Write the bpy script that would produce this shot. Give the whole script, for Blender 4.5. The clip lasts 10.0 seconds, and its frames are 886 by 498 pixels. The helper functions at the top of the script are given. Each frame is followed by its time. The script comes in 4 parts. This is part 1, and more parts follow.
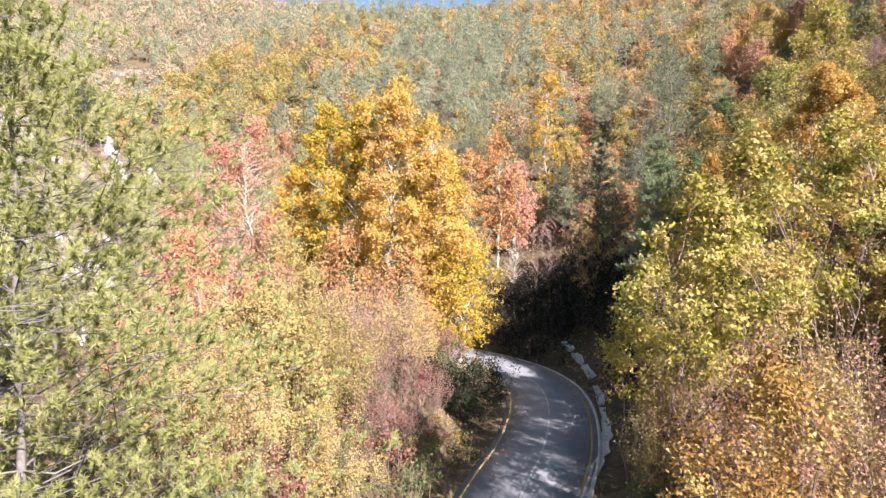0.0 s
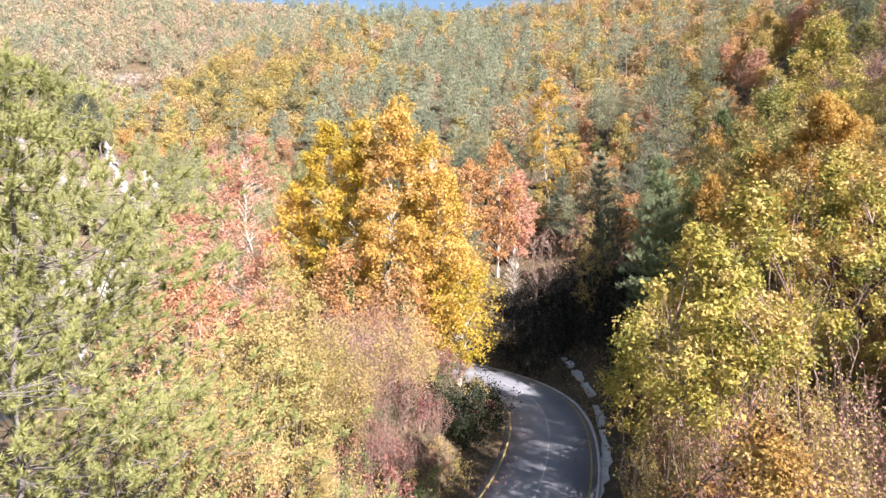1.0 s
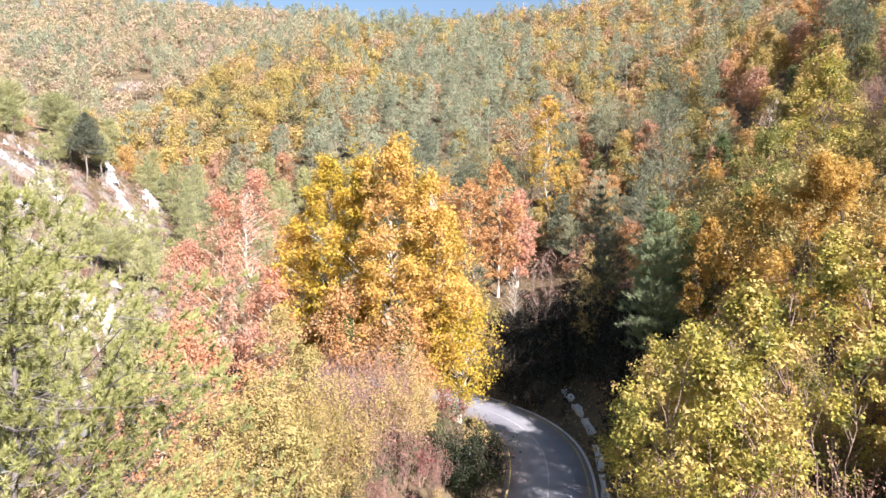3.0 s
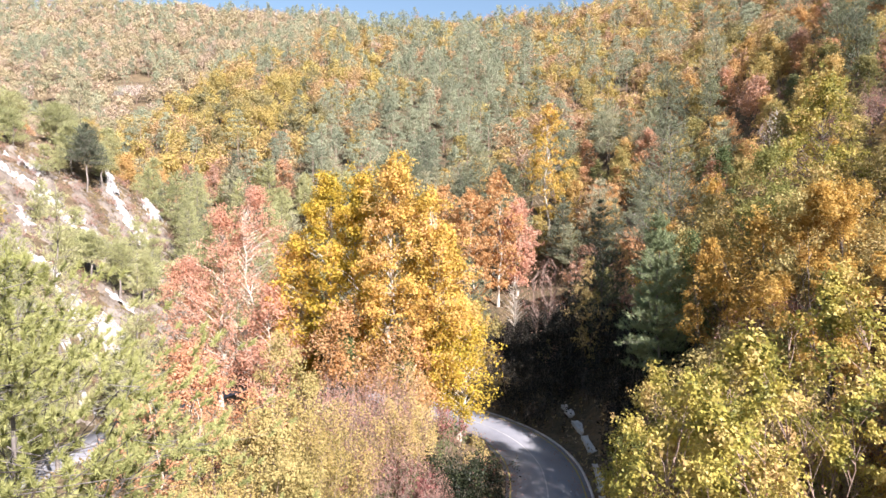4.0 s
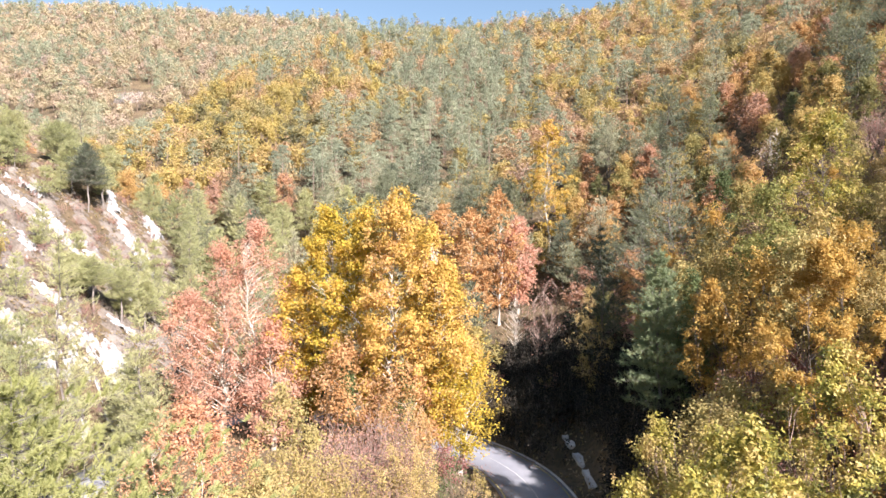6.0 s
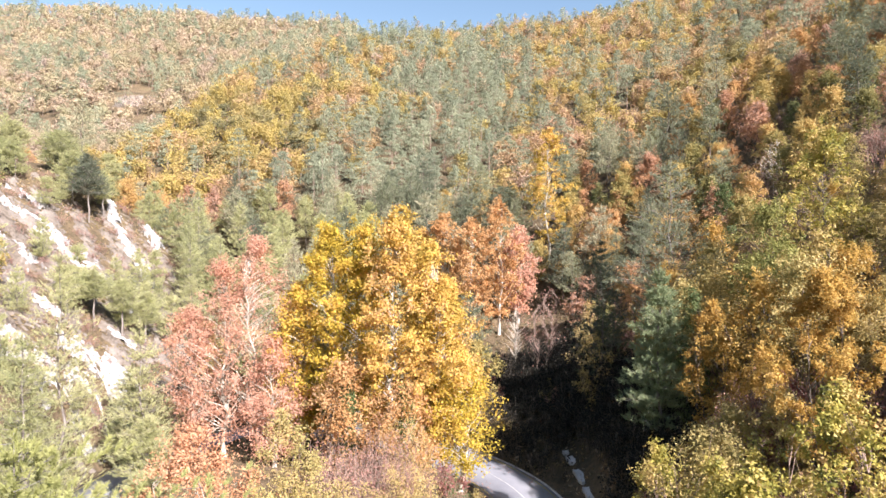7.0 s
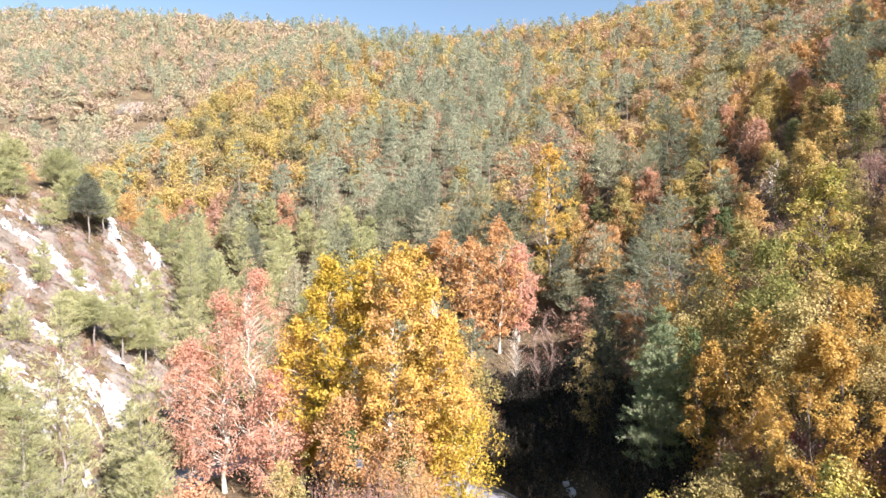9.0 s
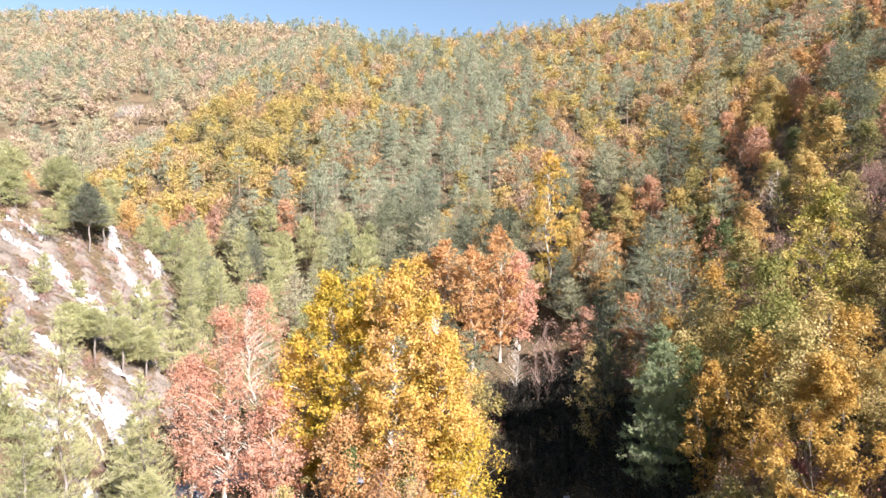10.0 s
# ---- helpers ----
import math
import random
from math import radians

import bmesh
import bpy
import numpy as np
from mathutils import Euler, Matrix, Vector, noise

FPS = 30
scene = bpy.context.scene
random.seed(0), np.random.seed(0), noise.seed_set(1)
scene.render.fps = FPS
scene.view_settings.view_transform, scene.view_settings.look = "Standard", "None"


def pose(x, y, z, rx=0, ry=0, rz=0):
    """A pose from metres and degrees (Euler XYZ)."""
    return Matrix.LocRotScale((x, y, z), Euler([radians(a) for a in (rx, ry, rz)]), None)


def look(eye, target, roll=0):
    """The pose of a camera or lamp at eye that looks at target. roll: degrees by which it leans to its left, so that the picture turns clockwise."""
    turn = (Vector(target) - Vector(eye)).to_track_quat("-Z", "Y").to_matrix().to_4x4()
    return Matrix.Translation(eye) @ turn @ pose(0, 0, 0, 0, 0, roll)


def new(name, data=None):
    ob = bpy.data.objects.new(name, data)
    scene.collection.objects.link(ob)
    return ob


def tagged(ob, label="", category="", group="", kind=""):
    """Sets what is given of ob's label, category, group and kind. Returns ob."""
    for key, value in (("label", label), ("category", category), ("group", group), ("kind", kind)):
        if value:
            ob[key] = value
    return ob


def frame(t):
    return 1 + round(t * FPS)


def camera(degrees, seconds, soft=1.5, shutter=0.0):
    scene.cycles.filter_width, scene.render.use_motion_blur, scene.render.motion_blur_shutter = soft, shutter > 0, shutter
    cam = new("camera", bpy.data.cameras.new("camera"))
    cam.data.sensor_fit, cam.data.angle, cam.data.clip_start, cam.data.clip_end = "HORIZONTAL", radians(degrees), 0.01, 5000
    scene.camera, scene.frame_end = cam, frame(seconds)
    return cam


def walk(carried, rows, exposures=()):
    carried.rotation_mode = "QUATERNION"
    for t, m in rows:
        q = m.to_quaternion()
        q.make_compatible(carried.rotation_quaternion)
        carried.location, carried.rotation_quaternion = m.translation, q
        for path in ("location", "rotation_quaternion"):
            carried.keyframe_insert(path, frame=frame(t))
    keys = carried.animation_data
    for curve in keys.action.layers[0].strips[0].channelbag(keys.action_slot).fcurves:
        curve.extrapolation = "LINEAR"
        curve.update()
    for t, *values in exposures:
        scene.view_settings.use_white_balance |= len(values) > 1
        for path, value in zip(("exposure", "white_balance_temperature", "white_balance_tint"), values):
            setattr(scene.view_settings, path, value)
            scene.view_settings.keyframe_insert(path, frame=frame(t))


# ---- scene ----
cam = camera(74.0, 10.0, soft=1.5)
METRES, EYE, TILT, LEAN, TURN = 17.0, 11.2, -1.2, 0.0, 0.0
ROWS = [
    (0.0, 0.0, 0.0, 0.0, -0.0, -0.0, 0.0),
    (0.5, 0.0015, -0.001, 0.049, 0.02, 0.03, 0.01),
    (1.0, 0.0027, -0.0024, 0.1, 0.04, 0.05, 0.03),
    (1.5, 0.004, -0.0038, 0.1506, 0.06, 0.08, 0.03),
    (2.0, 0.0046, -0.0053, 0.2012, 0.08, 0.11, 0.04),
    (2.5, 0.0061, -0.0058, 0.2521, 0.1, 0.11, 0.06),
    (4.0, 0.0123, -0.0084, 0.4041, 0.17, 0.1, 0.14),
    (4.5, 0.0124, -0.0101, 0.4531, 0.17, 0.1, 0.16),
    (5.0, 0.0117, -0.0122, 0.503, 0.18, 0.11, 0.18),
    (5.5, 0.0104, -0.0143, 0.5512, 0.19, 0.13, 0.19),
    (7.0, 0.0081, -0.0198, 0.7003, 0.21, 0.14, 0.23),
    (7.5, 0.0075, -0.0201, 0.7512, 0.22, 0.14, 0.25),
    (8.0, 0.0071, -0.0199, 0.801, 0.22, 0.13, 0.26),
    (8.5, 0.0079, -0.02, 0.8511, 0.23, 0.12, 0.28),
    (9.0, 0.0091, -0.0201, 0.9017, 0.23, 0.11, 0.29),
    (9.5, 0.0085, -0.0208, 0.9501, 0.24, 0.1, 0.3),
    (10.0, 0.0064, -0.0209, 0.9993, 0.24, 0.08, 0.31),
]
walk(cam, [(t, pose(0, 0, EYE, TILT, LEAN, TURN) @ pose(METRES * x, METRES * y, METRES * z, 90 + pitch, roll, yaw)) for t, x, y, z, yaw, pitch, roll in ROWS])

# ---------------------------------------------------------------- world, sun
SUN_AZ, SUN_EL = 40.0, 35.0          # degrees: behind the camera and to its right; height
sun_dir = Vector((math.sin(radians(SUN_AZ)) * math.cos(radians(SUN_EL)), -math.cos(radians(SUN_AZ)) * math.cos(radians(SUN_EL)), math.sin(radians(SUN_EL))))
world = bpy.data.worlds.new("sky")
scene.world = world
world.use_nodes = True
wn = world.node_tree.nodes
sky = wn.new("ShaderNodeTexSky")
sky.sky_type, sky.sun_disc = "NISHITA", False
sky.sun_elevation = radians(SUN_EL)
sky.sun_rotation = math.atan2(sun_dir.x, sun_dir.y)
sky.air_density, sky.dust_density, sky.ozone_density = 1.1, 0.8, 0.8
world.node_tree.links.new(sky.outputs[0], wn["Background"].inputs[0])
wn["Background"].inputs[1].default_value = 0.06
sun = new("sun", bpy.data.lights.new("sun", "SUN"))
sun.data.energy, sun.data.angle, sun.data.color = 5.0, radians(0.53), (1.0, 0.915, 0.945)
sun.matrix_world = look((0, 0, 200), Vector((0, 0, 200)) - sun_dir)
scene.view_settings.exposure = 1.85

# ---------------------------------------------------------------- materials


def nodes_of(name):
    m = bpy.data.materials.new(name)
    m.use_nodes = True
    nt = m.node_tree
    return m, nt, nt.nodes, nt.links, nt.nodes["Principled BSDF"]


def ramp_node(nodes, stops):
    r = nodes.new("ShaderNodeValToRGB")
    els = r.color_ramp.elements
    while len(els) < len(stops):
        els.new(0.5)
    for e, (p, c) in zip(els, stops):
        e.position, e.color = p, (*c, 1)
    return r


def noise_node(nodes, links, scale, detail=4.0, rough=0.55, coord="Object"):
    tc = nodes.new("ShaderNodeTexCoord")
    n = nodes.new("ShaderNodeTexNoise")
    n.inputs["Scale"].default_value, n.inputs["Detail"].default_value, n.inputs["Roughness"].default_value = scale, detail, rough
    links.new(tc.outputs[coord], n.inputs["Vector"])
    return n


def maths(nodes, links, op, a, b):
    n = nodes.new("ShaderNodeMath")
    n.operation = op
    for i, v in enumerate((a, b)):
        if isinstance(v, (int, float)):
            n.inputs[i].default_value = v
        else:
            links.new(v, n.inputs[i])
    return n.outputs[0]


def leaf_material(name, stops, through_light=0.35, leaf=0.35, patch=0.6, size=0.35, tone=0.0, per_tree=0.0, rough=0.55, level=(0.785, 0.74, 1.03)):
    """Foliage: every leaf differs a little, and boughs differ from bough to bough."""
    m, nt, nodes, links, bsdf = nodes_of(name)
    geo = nodes.new("ShaderNodeNewGeometry")
    n = noise_node(nodes, links, size, 2.0, 0.5)
    leaf = 0.5 * leaf
    v = maths(nodes, links, "MULTIPLY", geo.outputs["Random Per Island"], leaf)
    p = maths(nodes, links, "SUBTRACT", n.outputs["Fac"], 0.5)
    p = maths(nodes, links, "MULTIPLY", p, patch * 2)
    v = maths(nodes, links, "ADD", v, p)
    rest = 0.5 - leaf / 2
    if tone:
        at = nodes.new("ShaderNodeAttribute")
        at.attribute_name = "tone"
        q = maths(nodes, links, "SUBTRACT", at.outputs["Fac"], 0.5)
        v = maths(nodes, links, "ADD", v, maths(nodes, links, "MULTIPLY", q, tone))
    if per_tree:
        oi = nodes.new("ShaderNodeObjectInfo")
        q = maths(nodes, links, "SUBTRACT", oi.outputs["Random"], 0.5)
        v = maths(nodes, links, "ADD", v, maths(nodes, links, "MULTIPLY", q, per_tree))
    v = maths(nodes, links, "ADD", v, rest)
    r = ramp_node(nodes, [(p, (level[0] * c[0], level[1] * c[1], level[2] * c[2])) for p, c in stops])
    links.new(v, r.inputs[0])
    links.new(r.outputs[0], bsdf.inputs["Base Color"])
    bsdf.inputs["Roughness"].default_value = rough
    bsdf.inputs["Specular IOR Level"].default_value = 0.18
    tr = nodes.new("ShaderNodeBsdfTranslucent")
    links.new(r.outputs[0], tr.inputs["Color"])
    mix = nodes.new("ShaderNodeMixShader")
    mix.inputs[0].default_value = through_light
    links.new(bsdf.outputs[0], mix.inputs[1])
    links.new(tr.outputs[0], mix.inputs[2])
    links.new(mix.outputs[0], nodes["Material Output"].inputs[0])
    return m


def rough_material(name, stops, scale=1.0, fine=12.0, bump=0.4, rough=0.9, coord="Object", dist=0.05, shade=0.78):
    """Bark, stone, soil: colour at two scales and a relief."""
    m, nt, nodes, links, bsdf = nodes_of(name)
    a = noise_node(nodes, links, scale, 5.0, 0.6, coord)
    b = noise_node(nodes, links, fine, 5.0, 0.65, coord)
    v = maths(nodes, links, "ADD", maths(nodes, links, "MULTIPLY", a.outputs["Fac"], 0.6), maths(nodes, links, "MULTIPLY", b.outputs["Fac"], 0.4))
    r = ramp_node(nodes, [(p, tuple(shade * c for c in col)) for p, col in stops])
    links.new(v, r.inputs[0])
    links.new(r.outputs[0], bsdf.inputs["Base Color"])
    bsdf.inputs["Roughness"].default_value = rough
    bsdf.inputs["Specular IOR Level"].default_value = 0.25
    bp = nodes.new("ShaderNodeBump")
    bp.inputs["Strength"].default_value, bp.inputs["Distance"].default_value = bump, dist
    links.new(b.outputs["Fac"], bp.inputs["Height"])
    links.new(bp.outputs[0], bsdf.inputs["Normal"])
    return m


M_PLANE = leaf_material("plane_leaf", [(0.03, (0.26, 0.20, 0.04)), (0.22, (0.52, 0.38, 0.07)), (0.42, (0.75, 0.55, 0.13)), (0.6, (0.75, 0.52, 0.16)), (0.78, (0.71, 0.46, 0.18)), (0.95, (0.72, 0.54, 0.32))], 0.42, 0.6, 0.75, 0.3, per_tree=0.2, rough=0.65, level=(0.80, 0.76, 0.78))
M_PLANE_Y = leaf_material("yellow_plane_leaf", [(0.05, (0.28, 0.25, 0.04)), (0.3, (0.54, 0.43, 0.06)), (0.55, (0.72, 0.54, 0.09)), (0.8, (0.74, 0.48, 0.14)), (0.97, (0.66, 0.42, 0.20))], 0.42, 0.6, 0.6, 0.3, per_tree=0.2, rough=0.65, level=(0.80, 0.76, 0.78))
M_PLANE_T = leaf_material("tan_plane_leaf", [(0.05, (0.32, 0.18, 0.08)), (0.3, (0.60, 0.35, 0.14)), (0.6, (0.70, 0.45, 0.20)), (0.95, (0.70, 0.54, 0.34))], 0.42, 0.6, 0.6, 0.3, per_tree=0.2, rough=0.65, level=(0.80, 0.76, 0.78))
M_RED = leaf_material("red_leaf", [(0.05, (0.46, 0.22, 0.10)), (0.35, (0.66, 0.38, 0.20)), (0.65, (0.72, 0.46, 0.27)), (0.95, (0.74, 0.58, 0.39))], 0.40, 0.5, 0.5, 0.35, rough=0.65, level=(0.80, 0.74, 0.90))
M_SCARLET = leaf_material("scarlet_leaf", [(0.05, (0.42, 0.17, 0.07)), (0.4, (0.60, 0.31, 0.14)), (0.7, (0.66, 0.42, 0.22)), (0.95, (0.66, 0.51, 0.33))], 0.28, 0.6, 0.4, 0.4, rough=0.65, level=(0.79, 0.74, 0.84))
M_ALDER = leaf_material("green_yellow_leaf", [(0.05, (0.10, 0.12, 0.03)), (0.28, (0.28, 0.29, 0.05)), (0.52, (0.49, 0.44, 0.07)), (0.75, (0.62, 0.52, 0.13)), (0.97, (0.54, 0.38, 0.12))], 0.34, 0.4, 1.1, 0.55, rough=0.5)
M_OAK = leaf_material("oak_leaf", [(0.03, (0.14, 0.17, 0.06)), (0.2, (0.36, 0.33, 0.10)), (0.45, (0.58, 0.44, 0.13)), (0.68, (0.58, 0.37, 0.14)), (0.86, (0.52, 0.31, 0.15)), (0.98, (0.48, 0.34, 0.21))], 0.4, 0.35, 0.2, 0.25, per_tree=0.9, rough=0.65, level=(0.89, 0.84, 1.03))
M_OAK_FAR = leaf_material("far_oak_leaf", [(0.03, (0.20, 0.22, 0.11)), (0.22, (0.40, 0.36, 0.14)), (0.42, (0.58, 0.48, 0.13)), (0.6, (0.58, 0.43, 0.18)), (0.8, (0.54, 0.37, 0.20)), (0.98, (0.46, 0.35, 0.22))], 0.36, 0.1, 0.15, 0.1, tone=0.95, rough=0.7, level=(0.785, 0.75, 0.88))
# far-slope oak leaves, greyed and paled: distance haze painted into the colour
M_OAK_HAZE = leaf_material("hazed_oak_leaf", [(0.03, (0.27, 0.29, 0.17)), (0.22, (0.42, 0.41, 0.22)), (0.45, (0.55, 0.48, 0.26)), (0.62, (0.57, 0.46, 0.28)), (0.82, (0.54, 0.44, 0.31)), (0.98, (0.50, 0.43, 0.33))], 0.36, 0.09, 0.15, 0.1, tone=0.9, rough=0.7, level=(0.78, 0.76, 0.86))
M_GOLD = leaf_material("gold_leaf", [(0.1, (0.30, 0.17, 0.05)), (0.4, (0.54, 0.36, 0.08)), (0.7, (0.68, 0.49, 0.12)), (0.95, (0.70, 0.53, 0.22))], 0.4, 0.45, 0.7, 0.55, per_tree=0.2, rough=0.6, level=(0.79, 0.74, 0.85))
M_BRONZE = leaf_material("bronze_leaf", [(0.1, (0.08, 0.045, 0.015)), (0.35, (0.27, 0.15, 0.035)), (0.6, (0.45, 0.29, 0.06)), (0.8, (0.52, 0.40, 0.08)), (0.95, (0.56, 0.46, 0.14))], 0.24, 0.6, 1.1, 0.8, rough=0.6)
M_OLIVE = leaf_material("olive_leaf", [(0.05, (0.20, 0.19, 0.06)), (0.35, (0.41, 0.38, 0.11)), (0.65, (0.57, 0.49, 0.16)), (0.95, (0.60, 0.43, 0.22))], 0.28, 0.45, 0.6, 0.5, level=(0.76, 0.70, 0.88), rough=0.65)
M_HAZEL = leaf_material("hazel_leaf", [(0.05, (0.22, 0.20, 0.06)), (0.3, (0.43, 0.37, 0.10)), (0.55, (0.62, 0.51, 0.15)), (0.8, (0.66, 0.52, 0.20)), (0.97, (0.56, 0.40, 0.22))], 0.3, 0.5, 0.55, 0.5, per_tree=0.5, level=(0.73, 0.68, 0.86), rough=0.65)
M_TAN = leaf_material("dry_leaf", [(0.1, (0.30, 0.14, 0.09)), (0.5, (0.46, 0.27, 0.17)), (0.9, (0.54, 0.40, 0.23))], 0.25, 0.6, 0.5, 0.5, per_tree=0.4, level=(0.76, 0.70, 0.88), rough=0.7)
M_RUST = leaf_material("rust_leaf", [(0.1, (0.16, 0.06, 0.04)), (0.5, (0.34, 0.15, 0.09)), (0.9, (0.48, 0.28, 0.14))], 0.25, 0.6, 0.5, 0.5, per_tree=0.4, rough=0.7)
# near-black leaf colour that deepens the shade of the stream bed
M_SHADE_LEAF = leaf_material("shade_dark_leaf", [(0.1, (0.009, 0.011, 0.006)), (0.5, (0.022, 0.024, 0.012)), (0.9, (0.05, 0.042, 0.022))], 0.12, 0.7, 0.5, 0.5, per_tree=0.3, rough=0.75)
# green leaves; the near-black stops paint the shadow inside the roadside bush
M_BUSH_SHADOW = leaf_material("shadowed_bush_leaf", [(0.1, (0.012, 0.018, 0.008)), (0.55, (0.03, 0.04, 0.014)), (0.8, (0.09, 0.12, 0.03)), (0.97, (0.22, 0.26, 0.06))], 0.15, 0.4, 0.5, 0.5, rough=0.5)
M_GREEN = leaf_material("green_leaf", [(0.1, (0.06, 0.09, 0.03)), (0.5, (0.14, 0.19, 0.05)), (0.9, (0.30, 0.33, 0.08))], 0.3, 0.6, 0.4, 0.5, per_tree=0.2)
M_MOSS = leaf_material("moss_green_leaf", [(0.1, (0.12, 0.14, 0.03)), (0.5, (0.26, 0.28, 0.06)), (0.9, (0.46, 0.43, 0.10))], 0.3, 0.5, 0.6, 0.5, rough=0.6)
M_NEEDLE = leaf_material("near_needle", [(0.05, (0.20, 0.22, 0.07)), (0.35, (0.37, 0.40, 0.12)), (0.7, (0.50, 0.52, 0.18)), (0.97, (0.56, 0.52, 0.27))], 0.42, 0.4, 0.7, 0.7, rough=0.6, level=(0.84, 0.81, 0.98))
M_SILVER = leaf_material("grey_pine_needle", [(0.05, (0.13, 0.18, 0.08)), (0.45, (0.28, 0.34, 0.16)), (0.75, (0.38, 0.43, 0.22)), (0.97, (0.47, 0.49, 0.28))], 0.25, 0.4, 0.4, 0.5, rough=0.6, level=(0.78, 0.77, 0.84))
M_YOUNG = leaf_material("young_needle", [(0.05, (0.26, 0.30, 0.13)), (0.45, (0.44, 0.46, 0.19)), (0.75, (0.55, 0.55, 0.25)), (0.97, (0.55, 0.50, 0.31))], 0.45, 0.4, 0.4, 0.5, per_tree=0.3, rough=0.65, level=(0.93, 0.90, 1.06))
M_PINE = leaf_material("pine_needle", [(0.05, (0.15, 0.17, 0.10)), (0.45, (0.29, 0.315, 0.17)), (0.75, (0.40, 0.415, 0.22)), (0.97, (0.50, 0.47, 0.27))], 0.28, 0.4, 0.35, 0.4, per_tree=0.95, rough=0.65, level=(0.78, 0.775, 0.88))
M_PINE_DARK = leaf_material("dark_pine_needle", [(0.05, (0.05, 0.07, 0.035)), (0.45, (0.12, 0.145, 0.065)), (0.75, (0.19, 0.22, 0.095)), (0.97, (0.28, 0.28, 0.14))], 0.2, 0.4, 0.4, 0.5, rough=0.6)
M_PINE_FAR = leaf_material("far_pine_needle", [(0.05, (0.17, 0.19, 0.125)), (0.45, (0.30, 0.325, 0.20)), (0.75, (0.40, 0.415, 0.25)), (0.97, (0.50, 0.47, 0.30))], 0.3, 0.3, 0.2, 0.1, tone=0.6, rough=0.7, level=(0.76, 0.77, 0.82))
M_BARK = rough_material("grey_bark", [(0.3, (0.10, 0.08, 0.06)), (0.7, (0.24, 0.20, 0.165))], 1.5, 14.0)
M_PALE = rough_material("pale_bark", [(0.3, (0.32, 0.27, 0.20)), (0.5, (0.62, 0.56, 0.46)), (0.75, (0.78, 0.73, 0.64))], 0.9, 6.0, 0.2)
M_PBARK = rough_material("pine_bark", [(0.3, (0.09, 0.07, 0.06)), (0.5, (0.24, 0.21, 0.18)), (0.75, (0.42, 0.38, 0.34))], 1.2, 10.0)
M_PALE_TWIG = rough_material("weathered_pine_bark", [(0.3, (0.07, 0.06, 0.05)), (0.48, (0.17, 0.15, 0.135)), (0.62, (0.30, 0.28, 0.26)), (0.78, (0.44, 0.41, 0.38))], 0.8, 8.0)
M_TWIG = rough_material("bare_twig", [(0.3, (0.22, 0.14, 0.11)), (0.7, (0.46, 0.35, 0.28))], 2.0, 14.0)
M_GROUND = rough_material("forest_floor", [(0.25, (0.04, 0.033, 0.02)), (0.42, (0.09, 0.07, 0.04)), (0.55, (0.18, 0.13, 0.075)), (0.68, (0.155, 0.14, 0.07)), (0.85, (0.29, 0.23, 0.165))], 0.12, 1.8, 0.9, 0.95, dist=0.3)
M_ROCK = rough_material("pale_rock", [(0.30, (0.14, 0.125, 0.11)), (0.40, (0.34, 0.325, 0.30)), (0.52, (0.52, 0.51, 0.50)), (0.66, (0.58, 0.57, 0.55)), (0.78, (0.36, 0.32, 0.27))], 0.35, 2.6, 1.0, 0.95, dist=0.3)
M_SCREE = rough_material("scree", [(0.3, (0.10, 0.08, 0.06)), (0.45, (0.20, 0.165, 0.13)), (0.6, (0.30, 0.265, 0.225)), (0.75, (0.19, 0.15, 0.10))], 0.25, 3.0, 1.0, 0.95, dist=0.3)
M_ASPHALT = rough_material("asphalt", [(0.3, (0.21, 0.215, 0.24)), (0.5, (0.29, 0.295, 0.315)), (0.75, (0.38, 0.375, 0.37))], 0.25, 30.0, 0.15, 0.8, dist=0.01)
M_YELLOW = rough_material("yellow_paint", [(0.35, (0.34, 0.31, 0.14)), (0.6, (0.52, 0.45, 0.12))], 1.5, 20.0, 0.1, 0.7)
M_WHITE = rough_material("worn_white_paint", [(0.35, (0.26, 0.26, 0.26)), (0.6, (0.55, 0.55, 0.53))], 0.8, 12.0, 0.1, 0.7)
M_CONCRETE = rough_material("concrete", [(0.3, (0.42, 0.40, 0.37)), (0.6, (0.68, 0.66, 0.62)), (0.8, (0.76, 0.74, 0.70))], 0.9, 9.0, 0.3, 0.85)
M_GRASS = leaf_material("dry_grass", [(0.1, (0.16, 0.16, 0.04)), (0.5, (0.34, 0.27, 0.10)), (0.9, (0.46, 0.36, 0.20))], 0.3, 0.7, 0.5, 0.3)

# ---------------------------------------------------------------- mesh helpers


def np_mesh(name, V, F, material, tone=None, smooth=False):
    V, F = np.asarray(V, np.float32), np.asarray(F, np.int32)
    me = bpy.data.meshes.new(name)
    me.vertices.add(len(V))
    me.vertices.foreach_set("co", V.ravel())
    k = F.shape[1]
    me.loops.add(F.size)
    me.loops.foreach_set("vertex_index", F.ravel())
    me.polygons.add(len(F))
    me.polygons.foreach_set("loop_start", np.arange(0, F.size, k, dtype=np.int32))
    me.update(calc_edges=True)
    me.validate()
    if smooth:
        me.polygons.foreach_set("use_smooth", np.ones(len(F), bool))
    if tone is not None:
        me.attributes.new("tone", "FLOAT", "POINT").data.foreach_set("value", np.asarray(tone, np.float32))
    me.materials.append(material)
    return me


def unit(a):
    return a / np.maximum(np.linalg.norm(a, axis=-1, keepdims=True), 1e-9)


